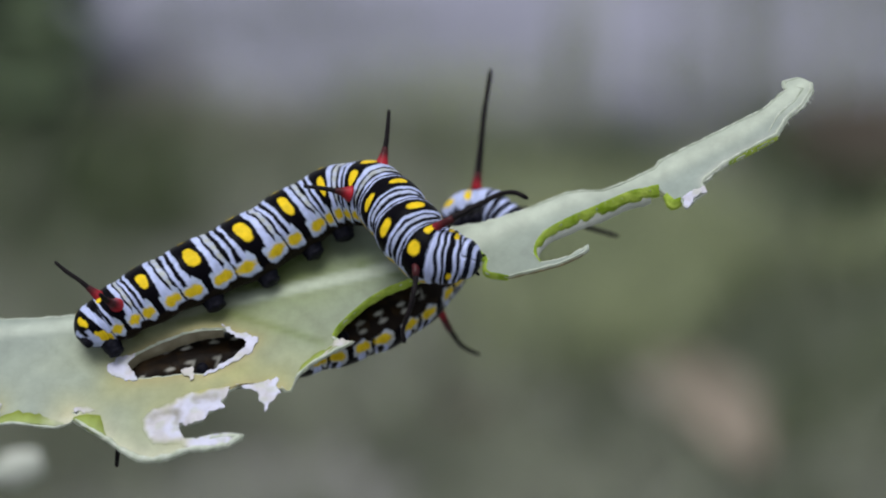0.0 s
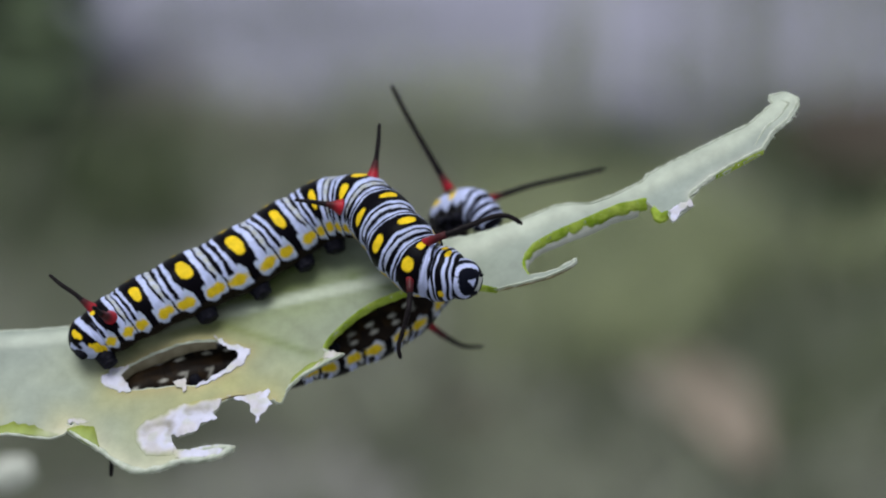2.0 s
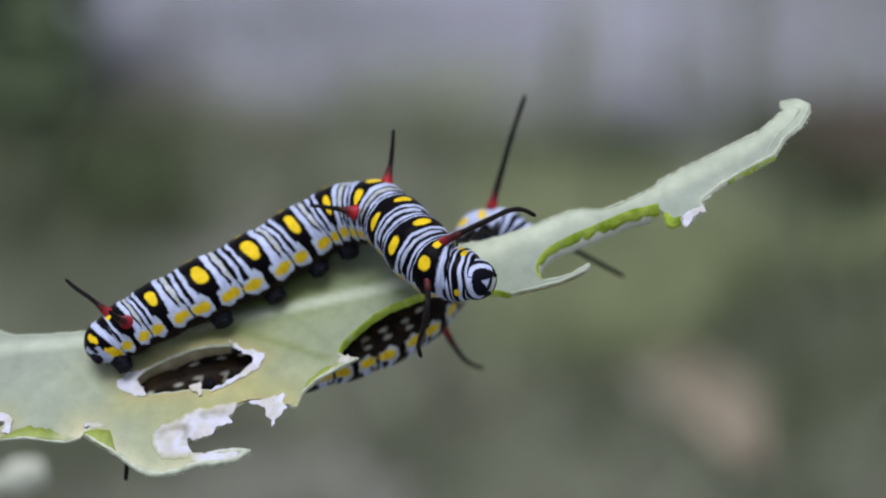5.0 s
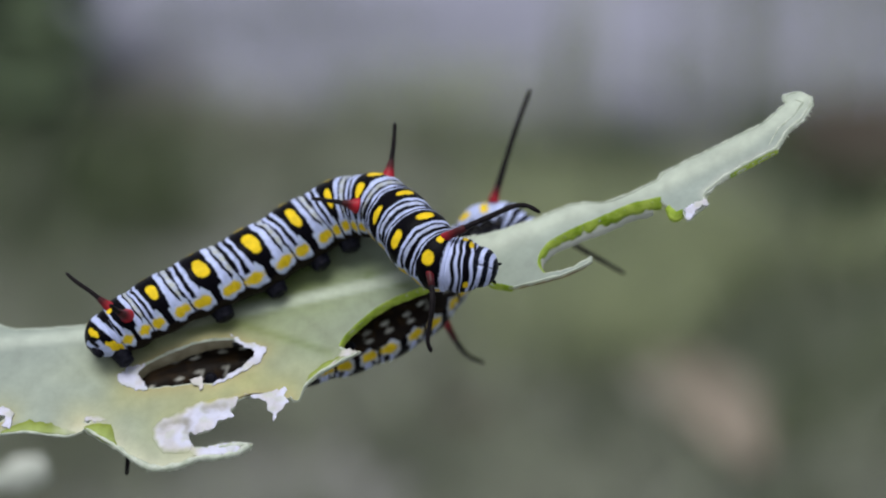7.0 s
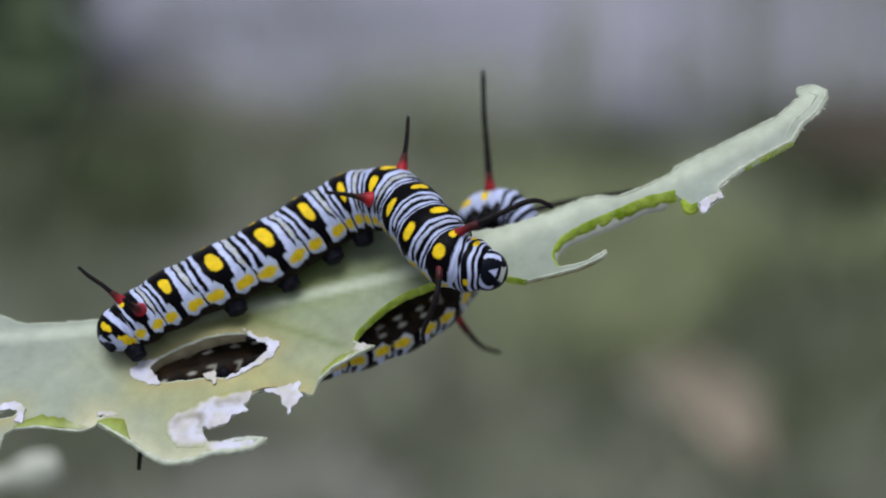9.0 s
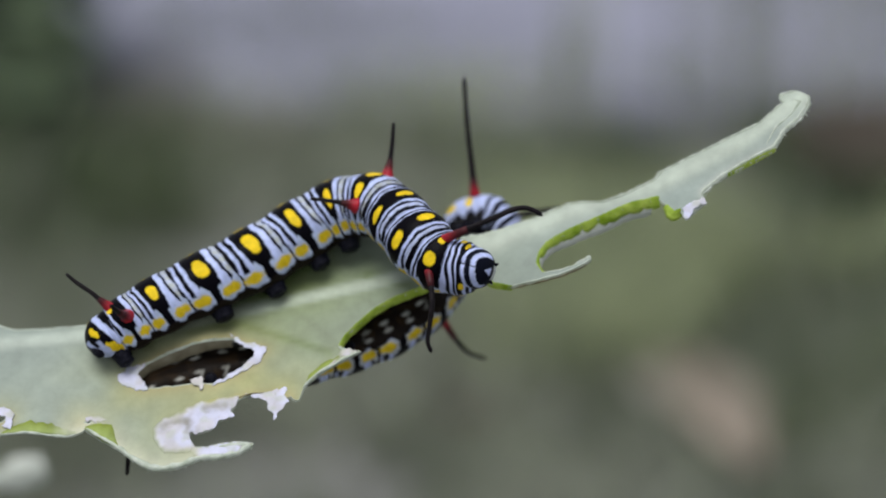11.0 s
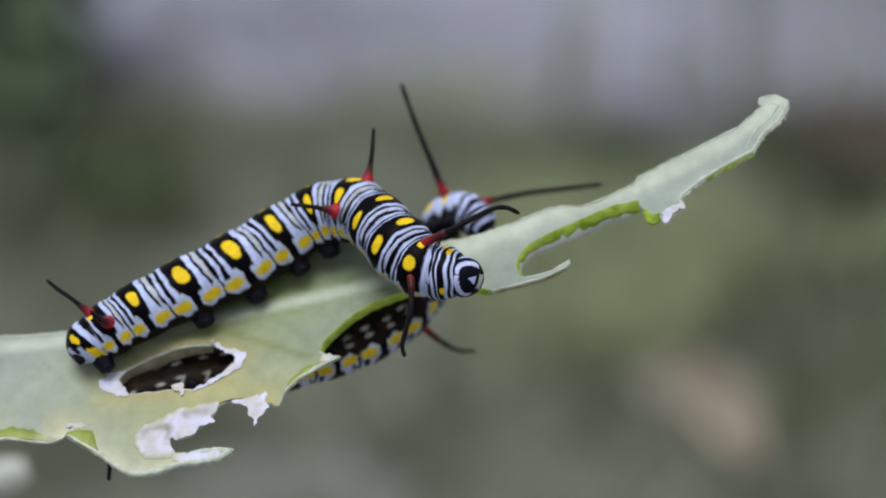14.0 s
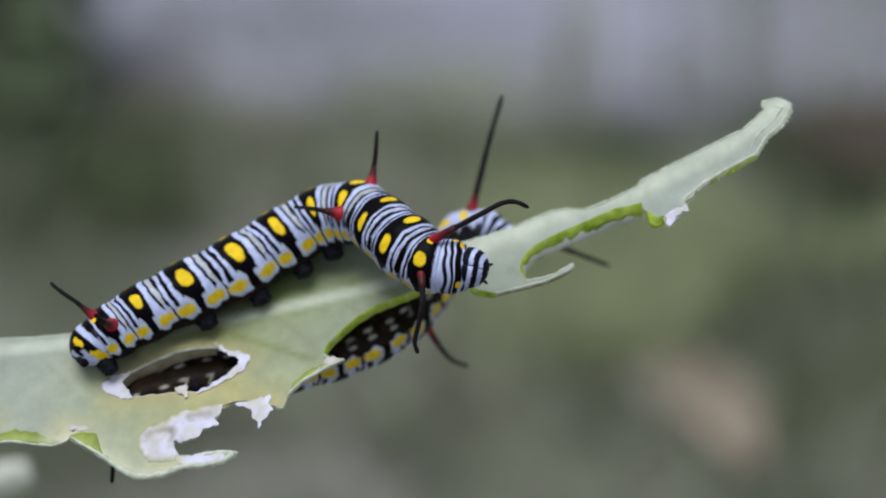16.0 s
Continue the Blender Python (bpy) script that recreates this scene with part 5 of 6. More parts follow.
    walk(front_seg[8], [
            (0, at(0, 0, 0, 0, 0, 0)), (0.5, at(-0.23, -0.17, -0.25, 1.09, 1.87, -2.28)), (1, at(-0.04, -0.04, -0.02, 0.32, -0.03, -0.54)),
            (1.5, at(0, 0.01, -0.05, 0.56, 0.06, -0.02)), (2, at(0.07, 0.17, -0.22, 1.75, 0.95, 1.29)), (2.5, at(0.1, 0.16, -0.1, 0.96, 0.35, 1.42)),
            (3, at(0.11, 0.19, -0.16, 0.85, 1, 1.87)), (3.5, at(0.16, 0.23, -0.08, 0.66, 0.29, 2.28)), (4, at(0.12, 0.15, 0, -1.06, 0.92, 1.88)),
            (4.5, at(0.12, 0.18, -0.06, -0.57, 1.13, 2.07)), (7, at(0.07, 0.16, -0.19, 0.02, 2.08, 1.78)), (7.5, at(0.02, 0.13, -0.27, 1.04, 2.07, 1.1)),
            (8, at(-0.07, 0.02, -0.29, 0.09, 3.08, 0.19)), (8.5, at(-0.05, 0, -0.17, 0.27, 1.61, -0.12)), (9, at(-0.14, -0.13, -0.1, -1.32, 2.24, -1.07)),
            (9.5, at(-0.05, 0.01, -0.19, 0.49, 1.69, -0.06)), (10, at(-0.02, 0.05, -0.2, 0.15, 2.09, 0.52)), (12.5, at(-0.03, 0.14, -0.43, 0.24, 4.52, 1.47)),
            (13, at(-0.07, -0, -0.2, -1.39, 3.41, 0.34)), (13.5, at(-0.04, 0.09, -0.36, 0.31, 3.73, 0.95)), (14, at(0.03, 0.15, -0.3, 0.13, 3.23, 1.62)),
            (14.5, at(0.05, 0.19, -0.31, -0.73, 4.02, 2.25)), (15, at(0.07, 0.2, -0.31, -0.66, 3.95, 2.4)), (15.5, at(0.05, 0.14, -0.18, -2.5, 4.12, 2.16)),
            (16, at(0.05, 0.19, -0.34, -1.94, 5.44, 2.65)),
    ])
    walk(front_seg[9], [
            (0, at(0, 0, 0, 0, 0, 0)), (0.5, at(-0.33, -0.24, -0.36, 1.53, 2.66, -3.21)), (1, at(-0.06, -0.06, -0.03, 0.45, -0.04, -0.76)),
            (1.5, at(-0, 0.02, -0.07, 0.79, 0.08, -0.03)), (2, at(0.09, 0.24, -0.31, 2.49, 1.34, 1.83)), (2.5, at(0.13, 0.22, -0.15, 1.36, 0.49, 2.01)),
            (3, at(0.15, 0.28, -0.22, 1.21, 1.4, 2.65)), (3.5, at(0.22, 0.33, -0.11, 0.94, 0.4, 3.24)), (4, at(0.16, 0.21, -0.01, -1.49, 1.31, 2.66)),
            (4.5, at(0.17, 0.25, -0.09, -0.79, 1.61, 2.93)), (7, at(0.1, 0.23, -0.27, 0.05, 2.95, 2.52)), (7.5, at(0.03, 0.18, -0.38, 1.48, 2.92, 1.57)),
            (8, at(-0.11, 0.03, -0.4, 0.12, 4.36, 0.27)), (8.5, at(-0.08, -0.01, -0.24, 0.38, 2.28, -0.17)), (9, at(-0.2, -0.18, -0.14, -1.89, 3.16, -1.53)),
            (9.5, at(-0.08, 0.01, -0.27, 0.7, 2.4, -0.09)), (10, at(-0.03, 0.07, -0.29, 0.22, 2.96, 0.74)), (12.5, at(-0.05, 0.2, -0.6, 0.37, 6.4, 2.09)),
            (13, at(-0.1, -0.01, -0.29, -1.97, 4.83, 0.46)), (13.5, at(-0.06, 0.13, -0.51, 0.45, 5.28, 1.35)), (14, at(0.03, 0.21, -0.43, 0.21, 4.58, 2.3)),
            (14.5, at(0.07, 0.26, -0.44, -0.99, 5.71, 3.18)), (15, at(0.08, 0.29, -0.44, -0.89, 5.6, 3.39)), (15.5, at(0.07, 0.19, -0.26, -3.5, 5.86, 3.01)),
            (16, at(0.05, 0.27, -0.49, -2.68, 7.73, 3.7)),
    ])
    walk(front_seg[10], [
            (0, at(0, 0, 0, 0, 0, 0)), (0.5, at(-0.39, -0.28, -0.42, 1.78, 3.14, -3.77)), (1, at(-0.07, -0.07, -0.04, 0.53, -0.05, -0.89)),
            (1.5, at(-0.01, 0.02, -0.08, 0.93, 0.09, -0.04)), (2, at(0.11, 0.28, -0.36, 2.93, 1.57, 2.16)), (2.5, at(0.16, 0.26, -0.17, 1.6, 0.57, 2.36)),
            (3, at(0.18, 0.33, -0.26, 1.43, 1.65, 3.12)), (3.5, at(0.26, 0.39, -0.13, 1.11, 0.46, 3.81)), (4, at(0.19, 0.25, -0.01, -1.75, 1.55, 3.12)),
            (4.5, at(0.2, 0.3, -0.1, -0.92, 1.9, 3.44)), (7, at(0.12, 0.27, -0.32, 0.08, 3.47, 2.97)), (7.5, at(0.03, 0.22, -0.44, 1.75, 3.43, 1.85)),
            (8, at(-0.13, 0.03, -0.47, 0.15, 5.13, 0.32)), (8.5, at(-0.09, -0.01, -0.28, 0.45, 2.68, -0.2)), (9, at(-0.24, -0.22, -0.17, -2.23, 3.71, -1.81)),
            (9.5, at(-0.09, 0.01, -0.32, 0.82, 2.82, -0.1)), (10, at(-0.04, 0.09, -0.34, 0.27, 3.48, 0.87)), (12.5, at(-0.06, 0.23, -0.71, 0.46, 7.53, 2.47)),
            (13, at(-0.12, -0.01, -0.34, -2.31, 5.68, 0.53)), (13.5, at(-0.08, 0.16, -0.6, 0.55, 6.21, 1.59)), (14, at(0.03, 0.25, -0.5, 0.26, 5.38, 2.71)),
            (14.5, at(0.07, 0.31, -0.52, -1.13, 6.72, 3.73)), (15, at(0.09, 0.34, -0.52, -1.02, 6.59, 3.99)), (15.5, at(0.08, 0.22, -0.31, -4.09, 6.91, 3.5)),
            (16, at(0.05, 0.31, -0.58, -3.11, 9.12, 4.32)),
    ])
    walk(front_seg[11], [
            (0, at(0, 0, 0, 0, 0, 0)), (0.5, at(-0.53, -0.3, -0.1, 1.78, 3.14, -3.77)), (0.65, at(0.03, -0.39, -0.03, 0.83, -1.36, -2.95)), (0.8, at(2.66, -0.78, 0.3, -3.63, -22.37, 0.88)), (1, at(3.22, -0.87, 0.37, -4.58, -26.87, 1.7)),
            (1.5, at(3.02, -0.75, 0.2, -3.98, -24.11, 2.24)), (2, at(2.68, -0.43, -0.1, -1.86, -18.66, 3.92)), (2.5, at(2.32, -0.29, -0.05, -2.29, -15.87, 3.72)),
            (3, at(1.64, -0.12, -0.16, -1.34, -9.71, 3.89)), (3.5, at(0.79, 0.41, -0.1, 0.48, -2.05, 3.94)), (4, at(3.76, -0.66, 0.42, -9.59, -27.35, 6.44)),
            (4.5, at(3.45, -0.61, 0.23, -8.08, -24.47, 6.25)), (7, at(0.31, 0.21, -0.08, 0.08, 3.47, 2.97)), (7.5, at(0.2, 0.37, -0.11, 1.75, 3.43, 1.85)),
            (8, at(-0.04, 0.2, -0.04, 0.15, 5.13, 0.32)), (8.5, at(-0.06, 0.14, -0.04, 0.45, 2.68, -0.2)), (8.65, at(0.16, 0.05, -0.02, -0.11, 0.71, -0.17)), (8.8, at(2.3, -0.82, 0.15, -5.45, -18.23, 0.12)), (9, at(2.72, -0.99, 0.18, -6.49, -21.92, 0.18)),
            (9.5, at(2.36, -0.66, -0.01, -2.84, -16.32, 1.31)), (10, at(3.18, -0.61, 0.07, -5.24, -21.93, 3.08)), (12.5, at(0.06, 0.1, -0.13, 0.46, 7.53, 2.47)), (12.68, at(0.48, -0.02, -0.09, -0.66, 3.65, 2.56)), (12.85, at(3.02, -0.78, 0.16, -7.45, -19.98, 3.12)),
            (13, at(3.54, -0.93, 0.21, -8.85, -24.83, 3.23)), (13.5, at(3, -0.67, -0.13, -4.86, -17.88, 3.39)), (14, at(2.83, -0.45, -0.16, -4.96, -16.08, 4.3)),
            (14.5, at(2.72, -0.44, -0.18, -6.35, -13.4, 5.07)), (15, at(2.07, -0.1, -0.19, -4.6, -7.24, 4.71)), (15.5, at(2.21, -0.16, -0.14, -7.87, -8.21, 4.32)),
            (16, at(0.45, 0.23, -0.09, -3.44, 7.86, 4.34)),
    ])
    walk(front_head, [
            (0, at(0, 0, 0, 0, 0, 0)), (0.5, at(-0.35, -0.64, 0.05, 0, 0, 0)), (0.65, at(0.84, -0.82, 0.46, -4.35, -9.91, 3.45)), (0.8, at(6.39, -1.63, 2.36, -24.64, -56.14, 19.52)), (1, at(7.58, -1.81, 2.77, -28.99, -66.05, 22.97)),
            (1.5, at(7.22, -1.71, 2.09, -21.74, -60.32, 16.16)), (2, at(6.65, -1.52, 1.25, -14.8, -51.22, 9.92)), (2.5, at(5.65, -1.09, 0.64, -10.31, -41.82, 6.16)),
            (3, at(4.14, -0.74, 0.06, -6.17, -29.07, 3.1)), (3.5, at(1.56, 0.37, -0.18, -1.19, -6.48, 0.39)), (4, at(8.44, -1.26, 3.43, -40.3, -71.23, 33.84)),
            (4.5, at(8.02, -1.33, 2.72, -28.99, -66.05, 22.97)), (7, at(0.91, 0.25, 0.01, 0, 0, 0)), (7.5, at(0.76, 0.36, 0.04, 0, 0, 0)),
            (8, at(0.63, 0.32, 0.15, 0, 0, 0)), (8.5, at(0.26, 0.2, 0.06, 0, 0, 0)), (8.65, at(0.82, 0.05, 0.26, -2, -5.06, 1.54)), (8.8, at(6.17, -1.35, 2.16, -21.25, -53.75, 16.32)), (9, at(7.21, -1.62, 2.53, -25, -63.23, 19.2)),
            (9.5, at(6.27, -1.55, 1.23, -13.11, -48.11, 8.47)), (10, at(7.9, -1.38, 2.48, -25, -63.23, 19.2)), (12.5, at(1.05, 0.05, 0.08, 0, 0, 0)), (12.68, at(1.96, -0.14, 0.53, -5.8, -8.81, 5)), (12.85, at(7.48, -1.27, 3.29, -41.11, -62.42, 35.45)),
            (13, at(8.62, -1.5, 3.86, -48.37, -73.44, 41.7)), (13.5, at(7.92, -1.54, 2.25, -21.74, -60.32, 16.16)), (14, at(7.41, -1.18, 1.63, -16.75, -54.3, 11.64)),
            (14.5, at(7.3, -0.99, 1.43, -14.8, -51.22, 9.92)), (15, at(5.75, -0.37, 0.51, -8.06, -35.47, 4.43)), (15.5, at(6.1, -0.07, 0.57, -9.13, -38.65, 5.23)),
            (16, at(1.95, 0.7, 0.01, -0.59, -3.24, 0.18)),
    ])
    walk(front_horn["a"], [
            (0, at(0, 0, 0, 0, 0, 0)), (0.5, at(-0.02, -0.57, 0.03, 0, 0, -3.77)), (1, at(-0.09, -0.08, 0.01, 0, 0, 0.17)),
            (1.5, at(0.07, -0.22, -0.03, 0, 0, -3.07)), (2, at(0.34, -0.18, -0.05, 0, 0, 1.32)), (2.5, at(0.25, -0.01, -0.03, 0, 0, 1.56)),
            (3, at(0.42, 0.06, -0.02, 0, 0, 1.73)), (3.5, at(0.35, 0.18, -0.03, 0, 0, 2.66)), (4, at(0.5, 0.3, -0.01, 0, 0, -2.38)),
            (4.5, at(0.51, 0.32, -0.01, 0, 0, 0.48)), (7, at(0.4, 0.48, 0, 0, 0, 9.1)), (7.5, at(0.22, 0.25, 0.02, 0, 0, 10.58)),
            (8, at(0.23, 0.28, 0.09, 0, 0, 10.24)), (8.5, at(0.05, 0.15, 0.03, 0, 0, 6.88)), (9, at(0.27, 0.01, 0.05, 0, 0, -3.44)),
            (9.5, at(0.34, -0.32, 0.08, 0, 0, -4.86)), (10, at(0.34, 0.11, 0.02, 0, 0, 3.26)), (12.5, at(0.66, 0.48, 0.04, 0, 0, 11.34)),
            (13, at(0.8, -0.02, 0.04, 0, 0, -8.33)), (13.5, at(0.79, -0.08, 0.07, 0, 0, -2.08)), (14, at(0.72, 0.24, 0.02, 0, 0, 3.12)),
            (14.5, at(0.87, 0.58, 0.05, 0, 0, 6)), (15, at(0.89, 0.54, 0.1, 0, 0, 5.18)), (15.5, at(0.96, 0.78, 0.04, 0, 0, 2.6)),
            (16, at(1.17, 0.8, 0.04, 0, 0, 5.09)),
    ])
    walk(front_horn["b"], [
            (0, at(0, 0, 0, 0, 0, 0)), (0.5, at(-0.2, -0.52, 0.05, 0, 0, -10.78)), (1, at(-0.13, -0.15, 0.01, 0, 0, -2.19)),
            (1.5, at(-0.14, -0.11, -0.06, 0, 0, -4.46)), (2, at(0.06, -0.07, -0.09, 0, 0, -6.67)), (2.5, at(-0.02, 0.07, -0.06, 0, 0, -6.02)),
            (3, at(0.09, 0.17, -0.05, 0, 0, -6.92)), (3.5, at(-0.07, 0.24, -0.08, 0, 0, -8.48)), (4, at(0.17, 0.47, -0.03, 0, 0, -3.41)),
            (4.5, at(0.28, 0.42, -0.01, 0, 0, -1.95)), (7, at(0.38, 0.27, 0, 0, 0, -3.09)), (7.5, at(0.18, 0.01, 0.02, 0, 0, -7.78)),
            (8, at(0.29, 0.05, 0.14, 0, 0, -8.38)), (8.5, at(0.06, -0.07, 0.05, 0, 0, -6.59)), (9, at(0.22, 0.05, 0.08, 0, 0, -2.96)),
            (9.5, at(0.12, -0.07, 0.12, 0, 0, -5.28)), (10, at(0.32, 0.07, 0.03, 0, 0, -2.79)), (12.5, at(0.62, 0.2, 0.04, 0, 0, -7.52)),
            (13, at(0.43, 0.27, 0.05, 0, 0, -5.57)), (13.5, at(0.48, 0.13, 0.11, 0, 0, -7.51)), (14, at(0.65, 0.26, 0.02, 0, 0, -0.77)),
            (14.5, at(0.85, 0.5, 0.07, 0, 0, 0.4)), (15, at(1, 0.56, 0.14, 0, 0, 4.98)), (15.5, at(0.97, 0.81, 0.05, 0, 0, 3.51)),
            (16, at(1.13, 0.82, 0.04, 0, 0, 0.46)),
    ])
    walk(rear_seg[10], [
            (0, at(0, 0, 0, 0, 0, 0)), (0.5, at(0.02, 0.02, 0.01, 0, -0.4, -0.05)), (1, at(-0.34, 0.15, -0.03, 0, -0.64, -0.08)), (1.2, at(-0.77, 0.4, -0.26, 0.04, -4.1, -0.52)),
            (1.5, at(-0.93, 0.49, -0.35, 0.06, -5.38, -0.68)), (2, at(-1.05, 0.53, -0.44, 0.09, -6.47, -0.81)), (2.5, at(-1.28, 0.53, -0.46, 0.11, -6.95, -0.87)),
            (3, at(-1.41, 0.48, -0.56, 0.15, -8.38, -1.06)), (3.5, at(-1.03, 0.47, -0.42, 0.08, -6.2, -0.78)), (3.8, at(-0.24, 0.23, -0.16, 0.02, -2.38, -0.3)), (4, at(0.03, 0.15, -0.08, 0, -1.11, -0.14)),
            (4.5, at(0.29, 0.08, -0.02, 0, -0.22, -0.03)), (4.7, at(0.65, -0.06, 0.07, 0.01, 1.4, 0.18)), (6.8, at(0.74, -0.1, 0.09, 0.01, 1.8, 0.23)), (7, at(0.74, -0.1, 0.09, 0.01, 1.8, 0.23)), (7.2, at(0.69, -0.09, 0.08, 0.01, 1.66, 0.21)), (7.4, at(-0.17, 0.11, -0.02, 0, -0.73, -0.09)), (7.5, at(-0.29, 0.14, -0.04, 0, -1.08, -0.13)),
            (8, at(-0.21, 0.22, 0.03, 0, -1.04, -0.13)), (8.5, at(-0.08, 0.17, -0.03, 0, -1.27, -0.16)), (9, at(-0.22, 0.22, -0.05, 0.01, -1.86, -0.23)),
            (9.5, at(-0.15, 0.21, -0.02, 0.01, -1.86, -0.23)), (10, at(-0.21, 0.17, -0.08, 0.01, -1.85, -0.23)), (12.3, at(-0.39, 0.22, -0.13, 0.02, -2.66, -0.33)), (12.5, at(-0.66, 0.3, -0.2, 0.03, -3.88, -0.49)), (12.6, at(-1.06, 0.45, -0.38, 0.1, -6.63, -0.83)),
            (13, at(-1.12, 0.47, -0.4, 0.11, -7.01, -0.88)), (13.5, at(-0.81, 0.48, -0.25, 0.06, -5.42, -0.68)), (14, at(-0.9, 0.5, -0.28, 0.06, -5.02, -0.63)),
            (14.5, at(-0.85, 0.54, -0.28, 0.07, -5.47, -0.69)), (15, at(-0.36, 0.44, -0.11, 0.02, -3.34, -0.42)), (15.5, at(0.54, -0.06, 0.06, 0, 0.49, 0.06)), (15.7, at(0.63, -0.14, 0.11, 0, 1.49, 0.18)),
            (16, at(0.58, -0.14, 0.1, 0, 1.46, 0.18)),
    ])
    walk(rear_seg[11], [
            (0, at(0, 0, 0, 0, 0, 0)), (0.5, at(0.04, 0.03, 0.02, 0, -0.75, -0.09)), (1, at(-0.64, 0.29, -0.05, 0, -1.21, -0.15)), (1.2, at(-1.44, 0.75, -0.54, 0.17, -7.74, -0.98)),
            (1.5, at(-1.74, 0.92, -0.72, 0.23, -10.16, -1.29)), (2, at(-1.94, 1, -0.92, 0.33, -12.21, -1.56)), (2.5, at(-2.37, 1.01, -0.97, 0.38, -13.12, -1.68)),
            (3, at(-2.58, 0.9, -1.2, 0.56, -15.83, -2.06)), (3.5, at(-1.91, 0.88, -0.88, 0.3, -11.71, -1.5)), (3.8, at(-0.44, 0.44, -0.33, 0.08, -4.5, -0.57)), (4, at(0.05, 0.29, -0.15, 0.01, -2.1, -0.26)),
            (4.5, at(0.54, 0.16, -0.04, 0, -0.41, -0.05)), (4.7, at(1.23, -0.12, 0.12, 0.02, 2.64, 0.33)), (6.8, at(1.4, -0.19, 0.16, 0.03, 3.4, 0.43)), (7, at(1.4, -0.19, 0.16, 0.03, 3.4, 0.43)), (7.2, at(1.3, -0.17, 0.15, 0.03, 3.13, 0.4)), (7.4, at(-0.31, 0.21, -0.05, 0.01, -1.38, -0.17)), (7.5, at(-0.54, 0.26, -0.08, 0.01, -2.03, -0.25)),
            (8, at(-0.39, 0.42, 0.06, 0.01, -1.96, -0.24)), (8.5, at(-0.15, 0.32, -0.07, 0.01, -2.4, -0.3)), (9, at(-0.41, 0.42, -0.1, 0.03, -3.52, -0.44)),
            (9.5, at(-0.29, 0.4, -0.04, 0.03, -3.51, -0.44)), (10, at(-0.39, 0.33, -0.15, 0.03, -3.49, -0.44)), (12.3, at(-0.73, 0.42, -0.25, 0.07, -5.02, -0.63)), (12.5, at(-1.24, 0.56, -0.41, 0.12, -7.32, -0.92)), (12.6, at(-1.97, 0.84, -0.8, 0.36, -12.52, -1.61)),
            (13, at(-2.07, 0.88, -0.85, 0.39, -13.23, -1.7)), (13.5, at(-1.5, 0.91, -0.53, 0.23, -10.24, -1.3)), (14, at(-1.68, 0.94, -0.59, 0.2, -9.49, -1.2)),
            (14.5, at(-1.58, 1.02, -0.6, 0.24, -10.34, -1.31)), (15, at(-0.66, 0.83, -0.22, 0.09, -6.31, -0.79)), (15.5, at(1.02, -0.12, 0.11, 0, 0.92, 0.12)), (15.7, at(1.2, -0.28, 0.19, 0.02, 2.82, 0.36)),
            (16, at(1.1, -0.27, 0.18, 0.02, 2.76, 0.35)),
    ])
    walk(rear_horn["a"], [
            (0, at(0, 0, 0, 0, 0, 0)), (0.5, at(0.3, -0.09, 0.07, 0, 0, 2.2)), (1, at(-0.35, 0.15, 0.02, 0, 0, 3.55)), (1.2, at(1.02, 0.14, -0.06, 0, 0, 22.78)),
            (1.5, at(1.53, 0.14, -0.09, 0, 0, 29.89)), (2, at(2.02, 0.24, -0.13, 0, 0, 35.92)), (2.5, at(1.83, 0.27, -0.11, 0, 0, 38.6)),
            (3, at(2.5, 0.28, -0.1, 0, 0, 46.59)), (3.5, at(1.88, 0.1, -0.13, 0, 0, 34.45)), (3.8, at(1.05, 0.04, -0.06, 0, 0, 13.26)), (4, at(0.78, 0.02, -0.04, 0, 0, 6.19)),
            (4.5, at(0.77, 0.12, -0.02, 0, 0, 1.21)), (4.7, at(0.24, 0.39, -0, 0, 0, -8.79)), (6.8, at(0.11, 0.46, 0, 0, 0, -11.29)), (7, at(0.11, 0.46, 0, 0, 0, -11.29)), (7.2, at(0.11, 0.44, 0, 0, 0, -10.43)), (7.4, at(0.06, 0.05, 0.03, 0, 0, 3.9)), (7.5, at(0.05, -0.01, 0.03, 0, 0, 5.97)),
            (8, at(0.2, 0.19, 0.2, 0, 0, 5.75)), (8.5, at(0.64, 0.01, 0.07, 0, 0, 7.07)), (9, at(0.73, -0.01, 0.11, 0, 0, 10.36)),
            (9.5, at(0.86, -0.03, 0.18, 0, 0, 10.33)), (10, at(0.73, -0.11, 0.05, 0, 0, 10.26)), (12.3, at(0.88, -0.13, 0.04, 0, 0, 14.77)), (12.5, at(1.1, -0.17, 0.03, 0, 0, 21.54)), (12.6, at(2.09, 0.09, 0.05, 0, 0, 36.84)),
            (13, at(2.22, 0.12, 0.05, 0, 0, 38.93)), (13.5, at(1.83, 0.13, 0.14, 0, 0, 30.12)), (14, at(1.36, 0.18, 0.01, 0, 0, 27.91)),
            (14.5, at(1.78, 0.26, 0.08, 0, 0, 30.41)), (15, at(1.42, 0.2, 0.18, 0, 0, 18.56)), (15.5, at(0.8, 0.01, 0.08, 0, 0, -2.71)), (15.7, at(0.22, 0.15, 0.07, 0, 0, -8.28)),
            (16, at(0.13, 0.15, 0.06, 0, 0, -8.12)),
    ])
